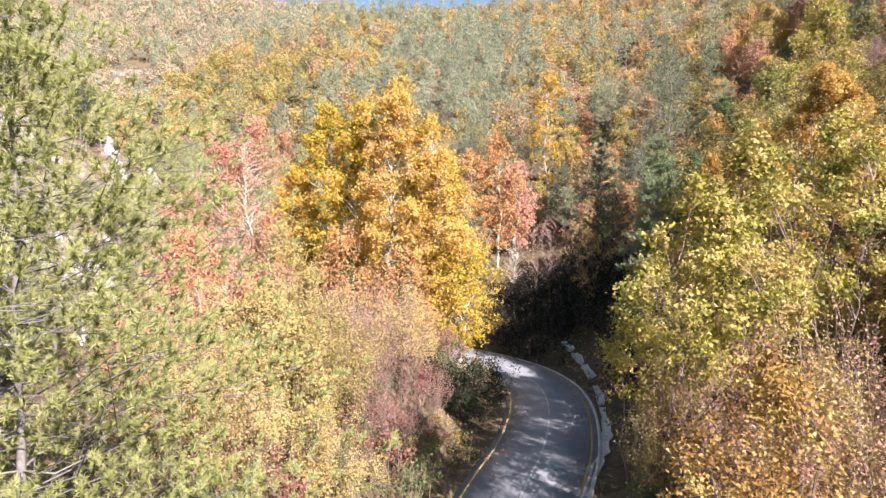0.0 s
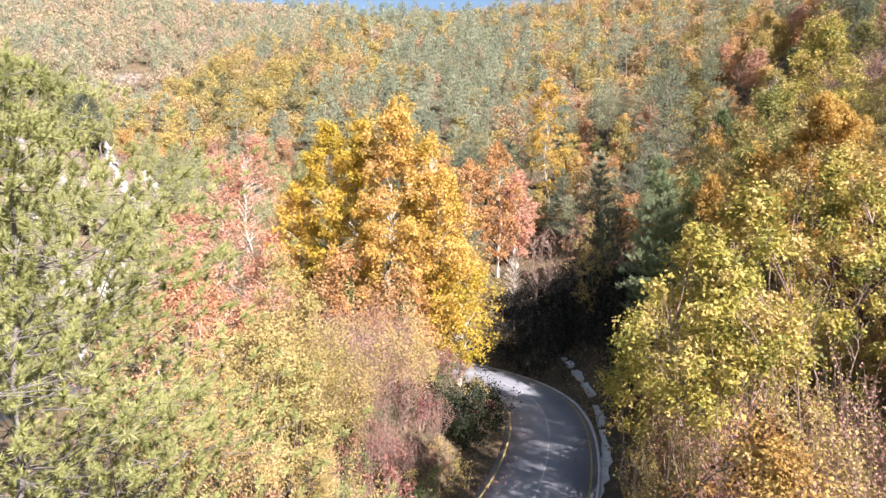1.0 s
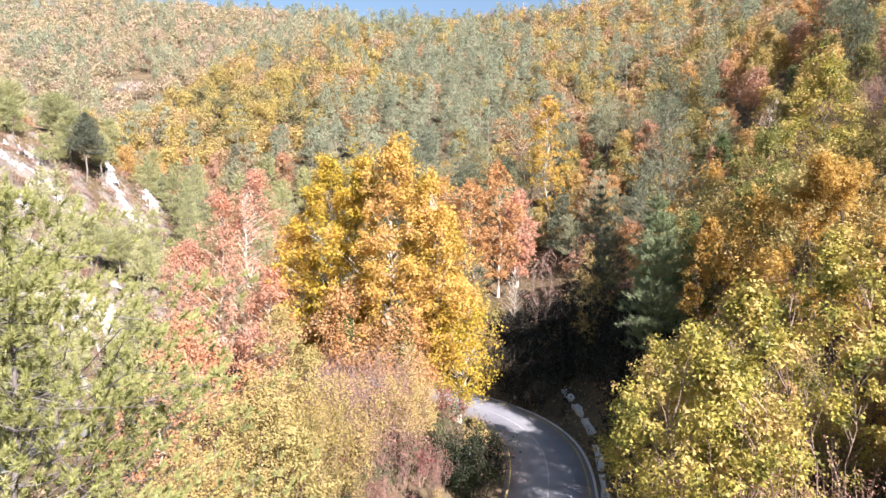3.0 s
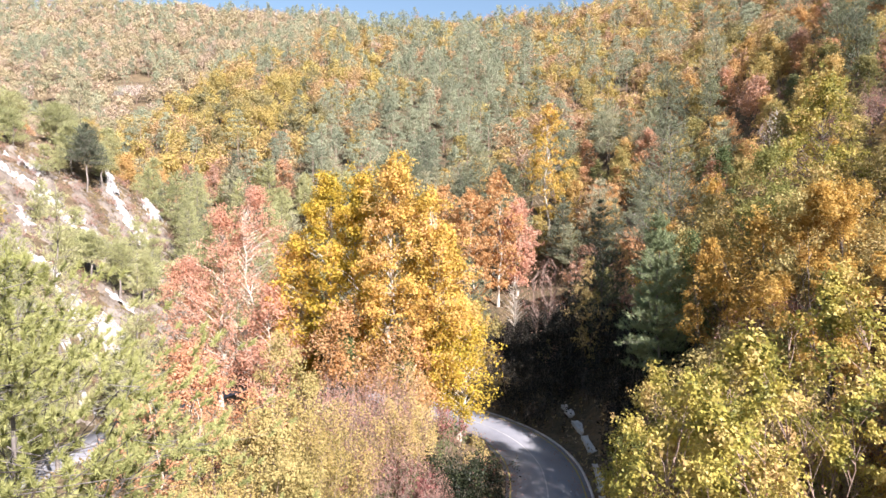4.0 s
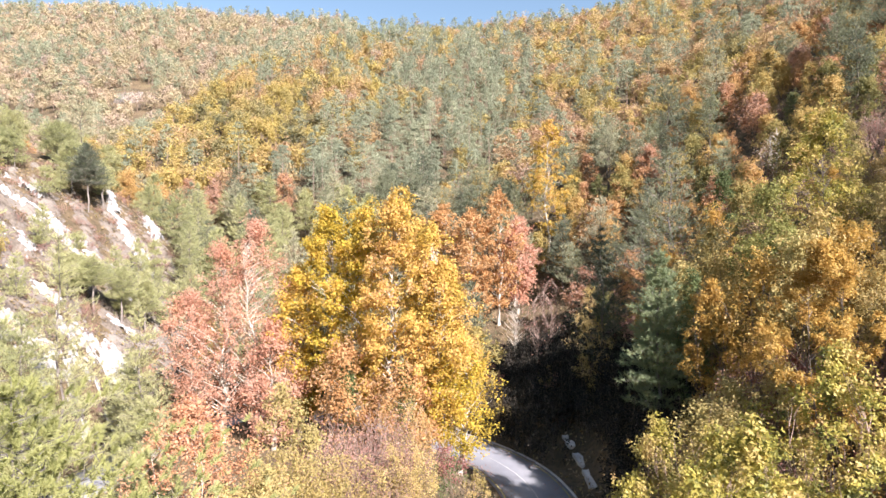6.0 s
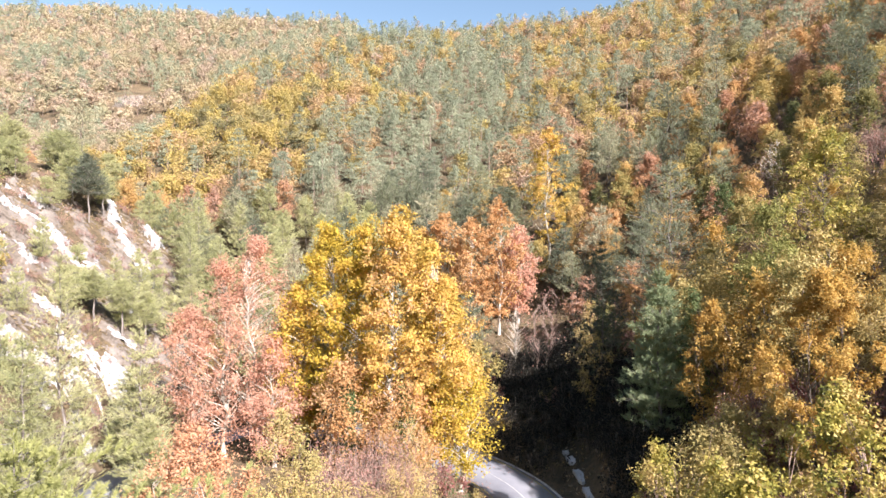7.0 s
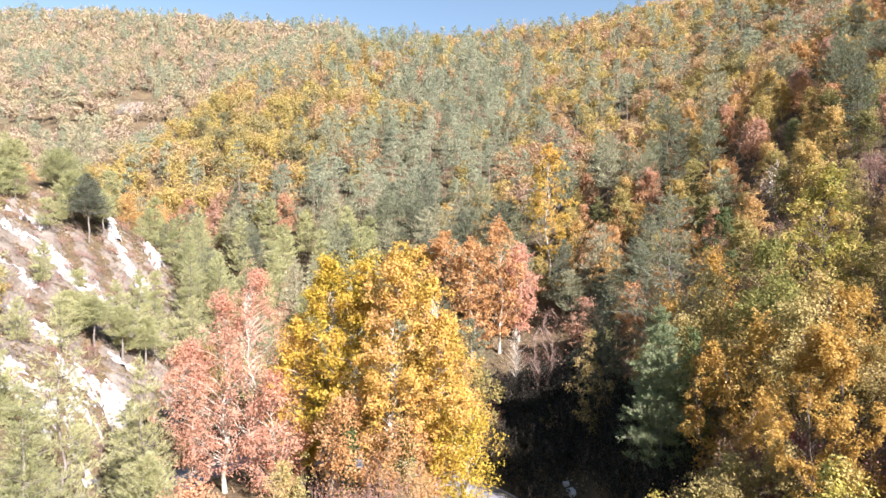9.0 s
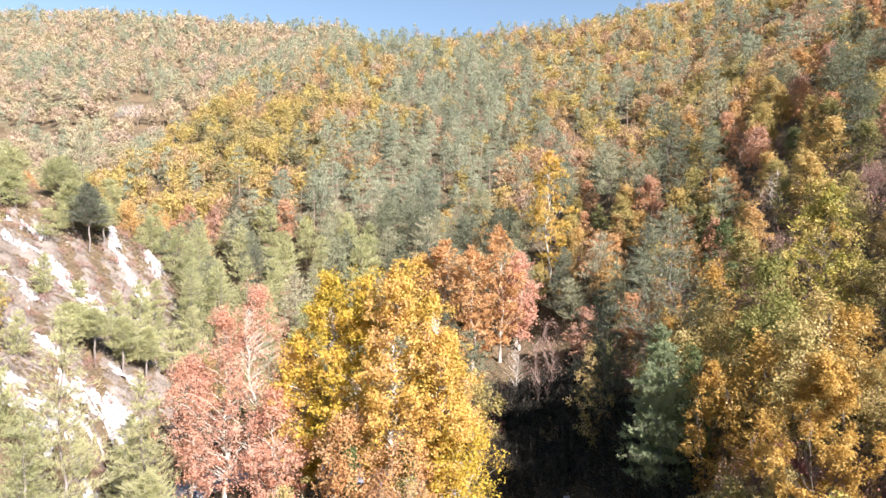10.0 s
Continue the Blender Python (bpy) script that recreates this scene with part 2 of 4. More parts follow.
def leaf_geo(rng, C, out, length, width, flat=0.7, up=0.35, tri=False, lift=-0.15):
    """Leaves, rhombic or three-cornered, round the points C; out: the way outwards there."""
    n = len(C)
    d = unit(rng.normal(size=(n, 3)) + 0.8 * out + np.array([0, 0, lift]))
    nrm = unit(rng.normal(size=(n, 3)) * (1.1 - flat) + out * flat + np.array([0, 0, up]))
    s = unit(np.cross(d, nrm))
    L = (length * rng.uniform(0.65, 1.35, n))[:, None]
    W = (width * rng.uniform(0.65, 1.35, n))[:, None]
    if tri:
        V = np.stack([C - d * L * 0.5 - s * W * 0.3, C + s * W * 0.7, C + d * L * 0.5], 1).reshape(-1, 3)
        return V, np.arange(3 * n).reshape(-1, 3)
    V = np.stack([C - d * L * 0.5, C + s * W * 0.5 - d * L * 0.06, C + d * L * 0.5, C - s * W * 0.5 - d * L * 0.06], 1).reshape(-1, 3)
    return V, np.arange(4 * n).reshape(-1, 4)


def tube_geo(paths, sides=5):
    """Tapered tubes; paths: (points, radii)."""
    Vs, Fs, base = [], [], 0
    a = np.linspace(0, 2 * np.pi, sides, endpoint=False)
    ring = np.stack([np.cos(a), np.sin(a)], 1)
    for P, R in paths:
        P = np.asarray(P, float)
        T = unit(np.gradient(P, axis=0))
        ref = np.where(np.abs(T[:, 2:3]) > 0.9, np.array([[1.0, 0, 0]]), np.array([[0, 0, 1.0]]))
        A = unit(np.cross(T, ref))
        B = np.cross(T, A)
        R = np.asarray(R, float)
        V = P[:, None] + R[:, None, None] * (ring[None, :, :1] * A[:, None] + ring[None, :, 1:] * B[:, None])
        k = len(P)
        i = np.arange(k - 1)[:, None] * sides
        j = np.arange(sides)[None]
        j2 = (j + 1) % sides
        Fs.append((base + np.stack([i + j, i + j2, i + sides + j2, i + sides + j], -1)).reshape(-1, 4))
        Vs.append(V.reshape(-1, 3))
        base += k * sides
    return np.concatenate(Vs), np.concatenate(Fs)


def bend(rng, a, b, k=5, sag=0.0, wob=0.06):
    """A slightly crooked line from a to b."""
    a, b = np.asarray(a, float), np.asarray(b, float)
    t = np.linspace(0, 1, k)[:, None]
    ln = np.linalg.norm(b - a)
    P = a + (b - a) * t + rng.normal(size=(k, 3)) * wob * ln * np.sin(np.pi * t)
    P[:, 2] += sag * ln * np.sin(np.pi * t[:, 0])
    return P


def part(name, me, parent, label=""):
    ob = new(name, me)
    ob.parent = parent
    if label:
        ob["label"] = label
    return ob


def thing(name, label, category, group="", at=(0, 0, 0)):
    e = new(name)
    e.location = at
    return tagged(e, label, category, group)


def on_ball(rng, n):
    return unit(rng.normal(size=(n, 3)))


def broadleaf(name, seed, H, R, crown_from, leaf_mat, bark, leaves=9000, clumps=90, leaf=0.22, stems=1, trunk_r=0.2, top_power=1.6, clump_r=0.9, stem_spread=0.25, wide_at=0.4, limb_r=0.035, loose=1.0, tri=False, limb_every=1):
    """Meshes of a broad-leaved tree: trunk, branches, crown."""
    rng = np.random.default_rng(seed)
    z0 = crown_from * H
    t = rng.uniform(0, 1, clumps) ** 0.9
    prof = np.where(t < wide_at, 0.45 + 0.55 * np.sin(0.5 * np.pi * t / wide_at), np.clip(1 - (np.maximum(t - wide_at, 0) / (1 - wide_at)) ** top_power, 0.04, 1))
    ang = rng.uniform(0, 2 * np.pi, clumps)
    lump = 1 + 0.22 * np.sin(ang * 2 + rng.uniform(0, 6)) + 0.16 * np.sin(ang * 3 + 5 * t + rng.uniform(0, 6))
    rad = R * prof * lump * np.sqrt(rng.uniform(0.12, 1.0, clumps))
    cx, cy, cz = np.cos(ang) * rad, np.sin(ang) * rad, z0 + t * (H - z0)
    C = np.stack([cx, cy, cz], 1)
    cr = clump_r * rng.uniform(0.6, 1.35, clumps)
    # stems
    trunks, axis = [], []
    for s in range(stems):
        a = 2 * np.pi * s / stems + rng.uniform(0, 1.2)
        off = 0 if stems == 1 else stem_spread * R
        foot = np.array([math.cos(a) * off * 0.35, math.sin(a) * off * 0.35, -0.6])
        head = np.array([math.cos(a) * off * 1.6 + rng.normal() * 0.04 * H, math.sin(a) * off * 1.6 + rng.normal() * 0.04 * H, H * rng.uniform(0.72, 0.86)])
        P = bend(rng, foot, head, 8, 0, 0.02)
        r = trunk_r * (0.7 if stems > 1 else 1) * np.linspace(1.05, 0.2, 8) ** 1.6
        r[0] *= 1.25
        trunks.append((P, r))
        axis.append(P)
    tv, tf = tube_geo(trunks, 7)
    limbs = []
    for c in C[::limb_every]:
        P = min(axis, key=lambda q: np.hypot(*(q[len(q) // 2, :2] - c[:2])))
        zz = c[2] - 0.75 * math.hypot(c[0], c[1]) - 0.3
        k = np.interp(max(zz, 0.15 * H), P[:, 2], np.arange(len(P)))
        i = int(k)
        i2 = min(i + 1, len(P) - 1)
        foot = P[i] + (P[i2] - P[i]) * (k - i)
        limbs.append((bend(rng, foot, c, 4, 0.06, 0.05), limb_r * (1 + 0.06 * H) * np.array([1.0, 0.7, 0.4, 0.15])))
    bv, bf = tube_geo(limbs, 3)
    per = rng.multinomial(leaves, (cr ** 2) / (cr ** 2).sum())
    idx = np.repeat(np.arange(clumps), per)
    sprays = 7
    off = rng.normal(size=(clumps, sprays, 3)) * np.array([0.62, 0.62, 0.5]) * loose
    pick = rng.integers(sprays, size=leaves)
    d = off[idx, pick] + rng.normal(size=(leaves, 3)) * 0.24
    o = unit(d + 0.25 * unit(C[idx] - np.array([0, 0, z0 + 0.4 * (H - z0)])))
    pts = C[idx] + d * cr[idx][:, None]
    lv, lf = leaf_geo(rng, pts, o, leaf, leaf * (0.8 if tri else 0.62), tri=tri)
    return [("trunk", np_mesh(name + "_trunk", np.concatenate([tv, bv]), np.concatenate([tf, bf + len(tv)]), bark, smooth=True)), ("crown", np_mesh(name + "_crown", lv, lf, leaf_mat))]


def needle_tufts(rng, P, D, per, length, width, loose=0.55, shoot=1.3):
    """Brushes of needles at the points P, along the ways D."""
    n = len(P)
    idx = np.repeat(np.arange(n), per)
    d = unit(D[idx] * 0.75 + rng.normal(size=(n * per, 3)) * loose)
    s = unit(np.cross(d, rng.normal(size=(n * per, 3))))
    a = P[idx] - D[idx] * rng.uniform(0, 1, (n * per, 1)) * length * shoot
    L = (length * rng.uniform(0.7, 1.25, n * per))[:, None]
    V = np.stack([a - s * width * 0.5, a + s * width * 0.5, a + d * L], 1).reshape(-1, 3)
    return V, np.arange(3 * n * per).reshape(-1, 3)


def pine(name, seed, H, R, needle_mat, bark, whorls=16, boughs=6, tufts=26, per=14, length=0.28, width=0.05, crown_from=0.2, trunk_r=0.22, bushy=0.55, peak=0.9, rise=0.25, twigs=3, loose=0.55, upward=0.9, twig_r=0.11, shoot=1.3, crook=0.04):
    """Meshes of a pine: trunk, boughs in whorls, brushes of needles at the twig ends."""
    rng = np.random.default_rng(seed)
    P = bend(rng, (0, 0, -0.8), (rng.normal() * 0.02 * H, rng.normal() * 0.02 * H, H), 10, 0, 0.008)
    tv, tf = tube_geo([(P, trunk_r * np.linspace(1.1, 0.1, 10))], 7)
    limbs, tp, td = [], [], []
    for w in range(whorls):
        t = (w + rng.uniform(0, 0.7)) / whorls
        z = H * (crown_from + (1 - crown_from) * t * 0.98)
        reach = R * (1 - t ** (1.0 / peak)) ** 0.8 * (0.75 + 0.25 * min(1, t * 6)) + 0.25
        axis = np.array([np.interp(z, P[:, 2], P[:, i]) for i in range(3)])
        a0 = rng.uniform(0, 6.28)
        for b in range(boughs):
            if rng.uniform() < 0.12:
                continue
            a = a0 + 6.28 * b / boughs + rng.normal() * 0.3
            ln = reach * rng.uniform(0.6, 1.2)
            up = rise + 0.5 * t + rng.normal() * 0.08
            tip = axis + np.array([math.cos(a) * ln, math.sin(a) * ln, up * ln])
            Q = bend(rng, axis, tip, 5, -0.08, crook)
            limbs.append((Q[::4] if twigs > 50 else Q, trunk_r * (0.12 + 0.16 * (1 - t)) * (np.array([1.0, 0.2]) if twigs > 50 else np.array([1.0, 0.8, 0.6, 0.4, 0.15]))))
            m = max(3, int(tufts * ln / max(R, 0.1)))
            s = rng.uniform(0.3, 1.02, m) ** 0.8
            base = np.stack([np.interp(s * 4, np.arange(5), Q[:, i]) for i in range(3)], 1)
            side = rng.normal(size=(m, 3)) * np.array([1, 1, 0.5]) * bushy * ln * 0.42 * (1.15 - s * 0.6)[:, None]
            side[:, 2] = np.abs(side[:, 2]) * 0.6 - 0.02
            ends = base + side
            for e, q in zip(ends[::twigs], base[::twigs]):
                limbs.append((np.stack([q, (q + e) / 2 + np.array([0, 0, -0.03]), e]), trunk_r * twig_r * np.array([1.0, 0.7, 0.3])))
            tp.append(ends)
            td.append(unit(side * 0.5 + np.array([0.8 * math.cos(a), 0.8 * math.sin(a), upward])))
    top = P[-1] + np.array([[0, 0, 0.0], [0.1, 0, -0.3], [-0.1, 0.1, -0.5]])
    tp.append(top)
    td.append(np.tile([[0, 0, 1.0]], (3, 1)))
    bv, bf = tube_geo(limbs, 3)
    nv, nf = needle_tufts(rng, np.concatenate(tp), np.concatenate(td), per, length, width, loose, shoot)
    return [("trunk", np_mesh(name + "_trunk", np.concatenate([tv, bv]), np.concatenate([tf, bf + len(tv)]), bark, smooth=True)), ("crown", np_mesh(name + "_crown", nv, nf, needle_mat))]


def thicket(name, seed, H, R, leaf_mat, bark, stems=40, leaves=5000, leaf=0.12, stem_r=0.02, spread=0.55, bare=0.35, tri=False):
    """Meshes of a bush with many stems from the ground, leaves along their upper part."""
    rng = np.random.default_rng(seed)
    paths, ends = [], []
    for _ in range(stems):
        a, r = rng.uniform(0, 6.28), math.sqrt(rng.uniform())
        foot = np.array([math.cos(a) * r * R * spread, math.sin(a) * r * R * spread, -0.4])
        h = H * rng.uniform(0.42, 1.0) * (1 - 0.35 * r * r)
        head = np.array([math.cos(a) * r * R * 1.05 + rng.normal() * 0.1 * R, math.sin(a) * r * R * 1.05 + rng.normal() * 0.1 * R, h])
        P = bend(rng, foot, head, 5, 0.03, 0.03)
        paths.append((P, stem_r * np.array([1.1, 0.9, 0.7, 0.45, 0.15])))
        ends.append(P)
        for _ in range(4):
            k = rng.uniform(1.3, 3.8)
            q = np.array([np.interp(k, np.arange(5), P[:, i]) for i in range(3)])
            e = q + np.array([rng.normal() * 0.16 * R, rng.normal() * 0.16 * R, H * rng.uniform(0.08, 0.22)])
            paths.append((bend(rng, q, e, 3, 0.03, 0.04), stem_r * np.array([0.5, 0.35, 0.1])))
            ends.append(np.stack([q, q + (e - q) * 0.33, q + (e - q) * 0.5, q + (e - q) * 0.75, e]))
    E = np.stack(ends)
    wt = rng.uniform(0.02, 1, len(E)) ** 2.5
    i = rng.choice(len(E), size=leaves, p=wt / wt.sum())
    s = 4 * (bare + (1 - bare) * rng.uniform(0, 1, leaves) ** 0.75)
    k = np.clip(s.astype(int), 0, 3)
    pts = E[i, k] + (E[i, k + 1] - E[i, k]) * (s - k)[:, None] + rng.normal(size=(leaves, 3)) * 0.09 * R
    out = unit(pts * np.array([1, 1, 0.2]) + np.array([0, 0, 0.6]))
    lv, lf = leaf_geo(rng, pts, out, leaf, leaf * (0.85 if tri else 0.65), 0.5, tri=tri)
    bv, bf = tube_geo(paths, 3)
    return [("stem", np_mesh(name + "_stem", bv, bf, bark, smooth=True)), ("foliage", np_mesh(name + "_foliage", lv, lf, leaf_mat))]


def plant(name, parts, label, category, group, x, y, turn=0.0, scale=1.0, z=None, wide=1.0):
    e = thing(name, label, category, group)
    for n, me in parts:
        part(n, me, e)
    e.matrix_basis = pose(x, y, ground_at(x, y) if z is None else z, 0, 0, turn) @ Matrix.Diagonal((scale * wide, scale * wide, scale, 1))
    return e


# ---------------------------------------------------------------- the lie of the land
ROAD = [(-30, -60), (-18, -35), (-9.5, -12), (-4, 4), (0, 17), (4.2, 30.5), (6.1, 36), (7.5, 41.5), (8.4, 47), (8.5, 52.5), (7.2, 58), (4.4, 63), (0.6, 67.2), (-4, 71), (-12, 75), (-21, 76.8), (-28, 74), (-32.5, 67), (-34.5, 56), (-37, 42), (-43, 20), (-55, -5), (-75, -40)]
ROAD_Z = -2.1


def spline(points, per=10):
    P = np.array(points, float)
    P = np.concatenate([[2 * P[0] - P[1]], P, [2 * P[-1] - P[-2]]])
    out = []
    for i in range(1, len(P) - 2):
        p0, p1, p2, p3 = P[i - 1:i + 3]
        for t in np.arange(per) / per:
            out.append(0.5 * (2 * p1 + (p2 - p0) * t + (2 * p0 - 5 * p1 + 4 * p2 - p3) * t * t + (3 * p1 - p0 - 3 * p2 + p3) * t ** 3))
    out.append(P[-2])
    return np.array(out)


CENTRE = spline(ROAD, 12)


def road_gap(x, y):
    """Distance to the road's middle line."""
    x, y = np.atleast_1d(x).astype(float), np.atleast_1d(y).astype(float)
    best = np.full(x.shape, 1e9)
    near = (np.abs(x) < 160) & (y < 130) & (y > -100)
    if near.any():
        d = np.hypot(x[near][:, None] - CENTRE[None, :, 0], y[near][:, None] - CENTRE[None, :, 1])
        best[near] = d.min(1)
    return best


def soft_max(a, b, k):
    h = np.clip(0.5 + 0.5 * (a - b) / k, 0, 1)
    return b + (a - b) * h + k * h * (1 - h)


def waves(x, y, size, seed):
    """Smooth irregular swells, about -1 to 1."""
    rng = np.random.default_rng(seed)
    out = 0
    for i in range(7):
        a, p = rng.uniform(0, 6.28), rng.uniform(0, 6.28)
        w = size * rng.uniform(0.6, 1.6)
        out = out + np.sin((np.cos(a) * x + np.sin(a) * y) * 6.28 / w + p)
    return out / 3.6


def land(x, y):
    x, y = np.asarray(x, float), np.asarray(y, float)
    right = np.maximum(0.75 * (x - 12 - 0.03 * np.maximum(-y, 0)), 0)
    right = 130 - soft_max(130 - right, 0 * x, 40)
    edge = -95 + 0.05 * (y - 190)                     # left shoulder of the middle hill
    back = np.maximum(0.54 * (y - 93) - 0.9 * np.maximum(edge - x, 0), 0)
    hill = np.sqrt(right ** 2 + back ** 2) + 6 * np.exp(-((x - 60) / 24) ** 2 - ((y - 138) / 24) ** 2)
    crest = 152 + np.where(x > 0, 0.035, 0.2) * np.clip(x, -200, 400)
    hill = -soft_max(-hill, -crest, 12) * 1.0
    # the broken cliff that faces the valley from the left
    run = -x - 31 - 0.35 * np.maximum(58 - y, 0)
    left = np.where(run < 40, 0.84 * run, 33.6 + 0.30 * (run - 40)) + 0.16 * np.clip(y - 92, 0, 24) - 0.6 * np.maximum(y - 116, 0)
    left = np.clip(left, 0, 60)
    far = np.maximum(0.57 * (y - 135), 0)
    ridge = 204 + 0.21 * np.clip(-x - 150, 0, 190) - 0.12 * np.maximum(x + 145, 0) - 0.8 * np.maximum(x + 82, 0) - 0.12 * np.maximum(-x - 360, 0)
    far = -soft_max(-far, -ridge, 14)
    far = np.where(x < 60, np.maximum(far, 0), 0)
    z = soft_max(soft_max(hill, left, 6), far, 8) - 2.0
    rise = np.clip((z + 2) / 14, 0, 1)
    z = z + rise * (1.6 * waves(x, y, 55, 3) + 0.6 * waves(x, y, 17, 4)) + 0.25 * waves(x, y, 9, 5)
    # stream bed beside the road
    bed = np.abs(x - (14.2 - 0.0035 * (y - 52) ** 2 * (y > 52)))
    z = z - 1.7 * np.exp(-(bed / 2.6) ** 2) * ((y > 20) & (y < 100))
    g = road_gap(x.ravel(), y.ravel()).reshape(x.shape)
    k = np.clip((g - 4.2) / 5.0, 0, 1)
    k = k * k * (3 - 2 * k)
    return (ROAD_Z - 0.05) * (1 - k) + z * k


def ground_at(x, y):
    return float(land(np.array([x]), np.array([y]))[0])


def stretch(lo, hi, near_lo, near_hi, fine, grow):
    v = list(np.arange(near_lo, near_hi + 1e-6, fine))
    s = fine
    while v[-1] < hi:
        s *= grow
        v.append(v[-1] + s)
    s = fine
    while v[0] > lo:
        s *= grow
        v.insert(0, v[0] - s)
    return np.array(v)


gx = stretch(-3000, 3000, -70, 60, 1.1, 1.08)
gy = stretch(-1500, 4000, 0, 125, 1.1, 1.07)
GX, GY = np.meshgrid(gx, gy)
GZ = land(GX, GY)
V = np.stack([GX, GY, GZ], -1).reshape(-1, 3)
nx, ny = len(gx), len(gy)
I = (np.arange(ny - 1)[:, None] * nx + np.arange(nx - 1)[None]).ravel()
tagged(new("ground", np_mesh("ground", V, np.stack([I, I + 1, I + nx + 1, I + nx], 1), M_GROUND, smooth=True)), "leaf-littered valley floor and wooded hillsides", "ground", kind="structure")

# ---------------------------------------------------------------- road
tang = unit(np.gradient(CENTRE, axis=0))
side = np.stack([tang[:, 1], -tang[:, 0]], 1)         # to the right of the way ahead


def strip(a, b, z, material, name, z2=None, thick=0.0, lo=0, hi=None):
    c, s = CENTRE[lo:hi], side[lo:hi]
    A, B = c + s * a, c + s * b
    n = len(c)
    za, zb = np.full(n, z), np.full(n, z if z2 is None else z2)
    rows = [np.c_[A, za], np.c_[B, zb]]
    if thick:
        rows = [np.c_[A, za - thick]] + rows + [np.c_[B, zb - thick]]
    V = np.stack(rows, 1)
    k = len(rows)
    i = (np.arange(n - 1)[:, None] * k + np.arange(k - 1)[None]).ravel()
    return np_mesh(name, V.reshape(-1, 3), np.stack([i, i + 1, i + k + 1, i + k], 1), material)


road = tagged(new("road", strip(-3.3, 3.3, ROAD_Z, M_ASPHALT, "road", thick=0.25)), "grey two-lane asphalt road bending through the valley", "road", kind="structure")
for nm, a, b, m in (("edge_line", -2.99, -2.87, M_YELLOW), ("edge_line", 2.87, 2.99, M_YELLOW), ("centre_line", -0.06, 0.06, M_WHITE)):
    part(nm, strip(a, b, ROAD_Z + 0.006, m, nm), road)
kerb = tagged(new("kerb", strip(3.32, 3.52, ROAD_Z + 0.07, M_CONCRETE, "kerb", thick=0.4, lo=36, hi=150)), "pale concrete edging along the outside of the bend", "kerb", kind="structure")

CHANNEL = spline([(4.0, 20), (5.9, 26), (8.1, 32), (10.2, 37), (11.8, 43), (12.8, 48), (13.7, 55), (13.5, 60), (13.1, 64)], 6)
channel = tagged(new("drainage_channel"), "broken pale concrete drainage channel beside the road", "drain")
rc = np.random.default_rng(8)
ct = unit(np.gradient(CHANNEL, axis=0))
wi, wo = rc.uniform(0.1, 0.35, len(CHANNEL)), rc.uniform(0.15, 0.6, len(CHANNEL))
for i in range(len(CHANNEL) - 1):
    if i in (27, 33, 34, 38, 42, 43, 46):
        continue
    bm = bmesh.new()
    rings = []
    for j in (i, i + 1):
        p, tn = CHANNEL[j] - ct[j] * (0.012 if j > i else 0), ct[j]
        z = max(ground_at(*(p + np.array([tn[1], -tn[0]]) * u)) for u in (-0.4, 0, 0.5)) + 0.07
        rings.append([bm.verts.new((p[0] + tn[1] * u, p[1] - tn[0] * u, z + v)) for u, v in ((-wi[j], 0.03), (-wi[j] * 0.3, -0.03), (wo[j] * 0.5, -0.02), (wo[j], 0.05), (wo[j], -0.35), (-wi[j], -0.35))])
    for j in range(6):
        bm.faces.new((rings[0][j], rings[0][(j + 1) % 6], rings[1][(j + 1) % 6], rings[1][j]))
    bm.faces.new(rings[0])
    bm.faces.new(rings[1][::-1])
    bmesh.ops.recalc_face_normals(bm, faces=bm.faces)
    me = bpy.data.meshes.new("slab")
    bm.to_mesh(me)
    bm.free()
    me.materials.append(M_CONCRETE)
    part("slab", me, channel)

# ---------------------------------------------------------------- bare rock on the left slope


def outcrop(x, y, rx, ry, turn, seed, lift=0.3, material=M_ROCK, label="bare white rock face on the crumbling slope", name="rock_outcrop", n=80):
    """An uneven face of pale rock that breaks through the slope."""
    u, v = np.meshgrid(np.linspace(-1, 1, n), np.linspace(-1, 1, n))
    c, s_ = math.cos(radians(turn)), math.sin(radians(turn))
    px, py = x + c * u * rx - s_ * v * ry, y + s_ * u * rx + c * v * ry
    rim = 0.9 - np.hypot(u, v) + 0.32 * waves(px, py, 6, seed) + 0.36 * waves(px, py, 2.2, seed + 1) + 0.3 * waves(px, py, 0.9, seed + 6)
    rough = 0.30 * waves(px, py, 3.2, seed + 2) + 0.22 * np.abs(waves(px, py, 1.3, seed + 3)) + 0.18 * waves(px, py, 0.7, seed + 4)
    groove = np.abs(waves(0.66 * px - 0.75 * py, 0.1 * px, 1.8, seed + 7))
    steps = -0.35 * np.exp(-(groove / 0.18) ** 2) + 0.22 * np.round(3 * waves(px + py, py * 0.2, 5, seed + 5)) / 1.5
    z = land(px, py) + np.where(rim > 0, np.minimum(rim * 1.5, lift) + (rough + steps) * np.minimum(rim * 4, 1), rim * 4)
    V = np.stack([px, py, z], -1).reshape(-1, 3)
    i = (np.arange(n - 1)[:, None] * n + np.arange(n - 1)[None]).ravel()
    me = np_mesh("outcrop", V, np.stack([i, i + 1, i + n + 1, i + n], 1), material)
    return tagged(new(name, me), label, "rock", "rocks on the slope")


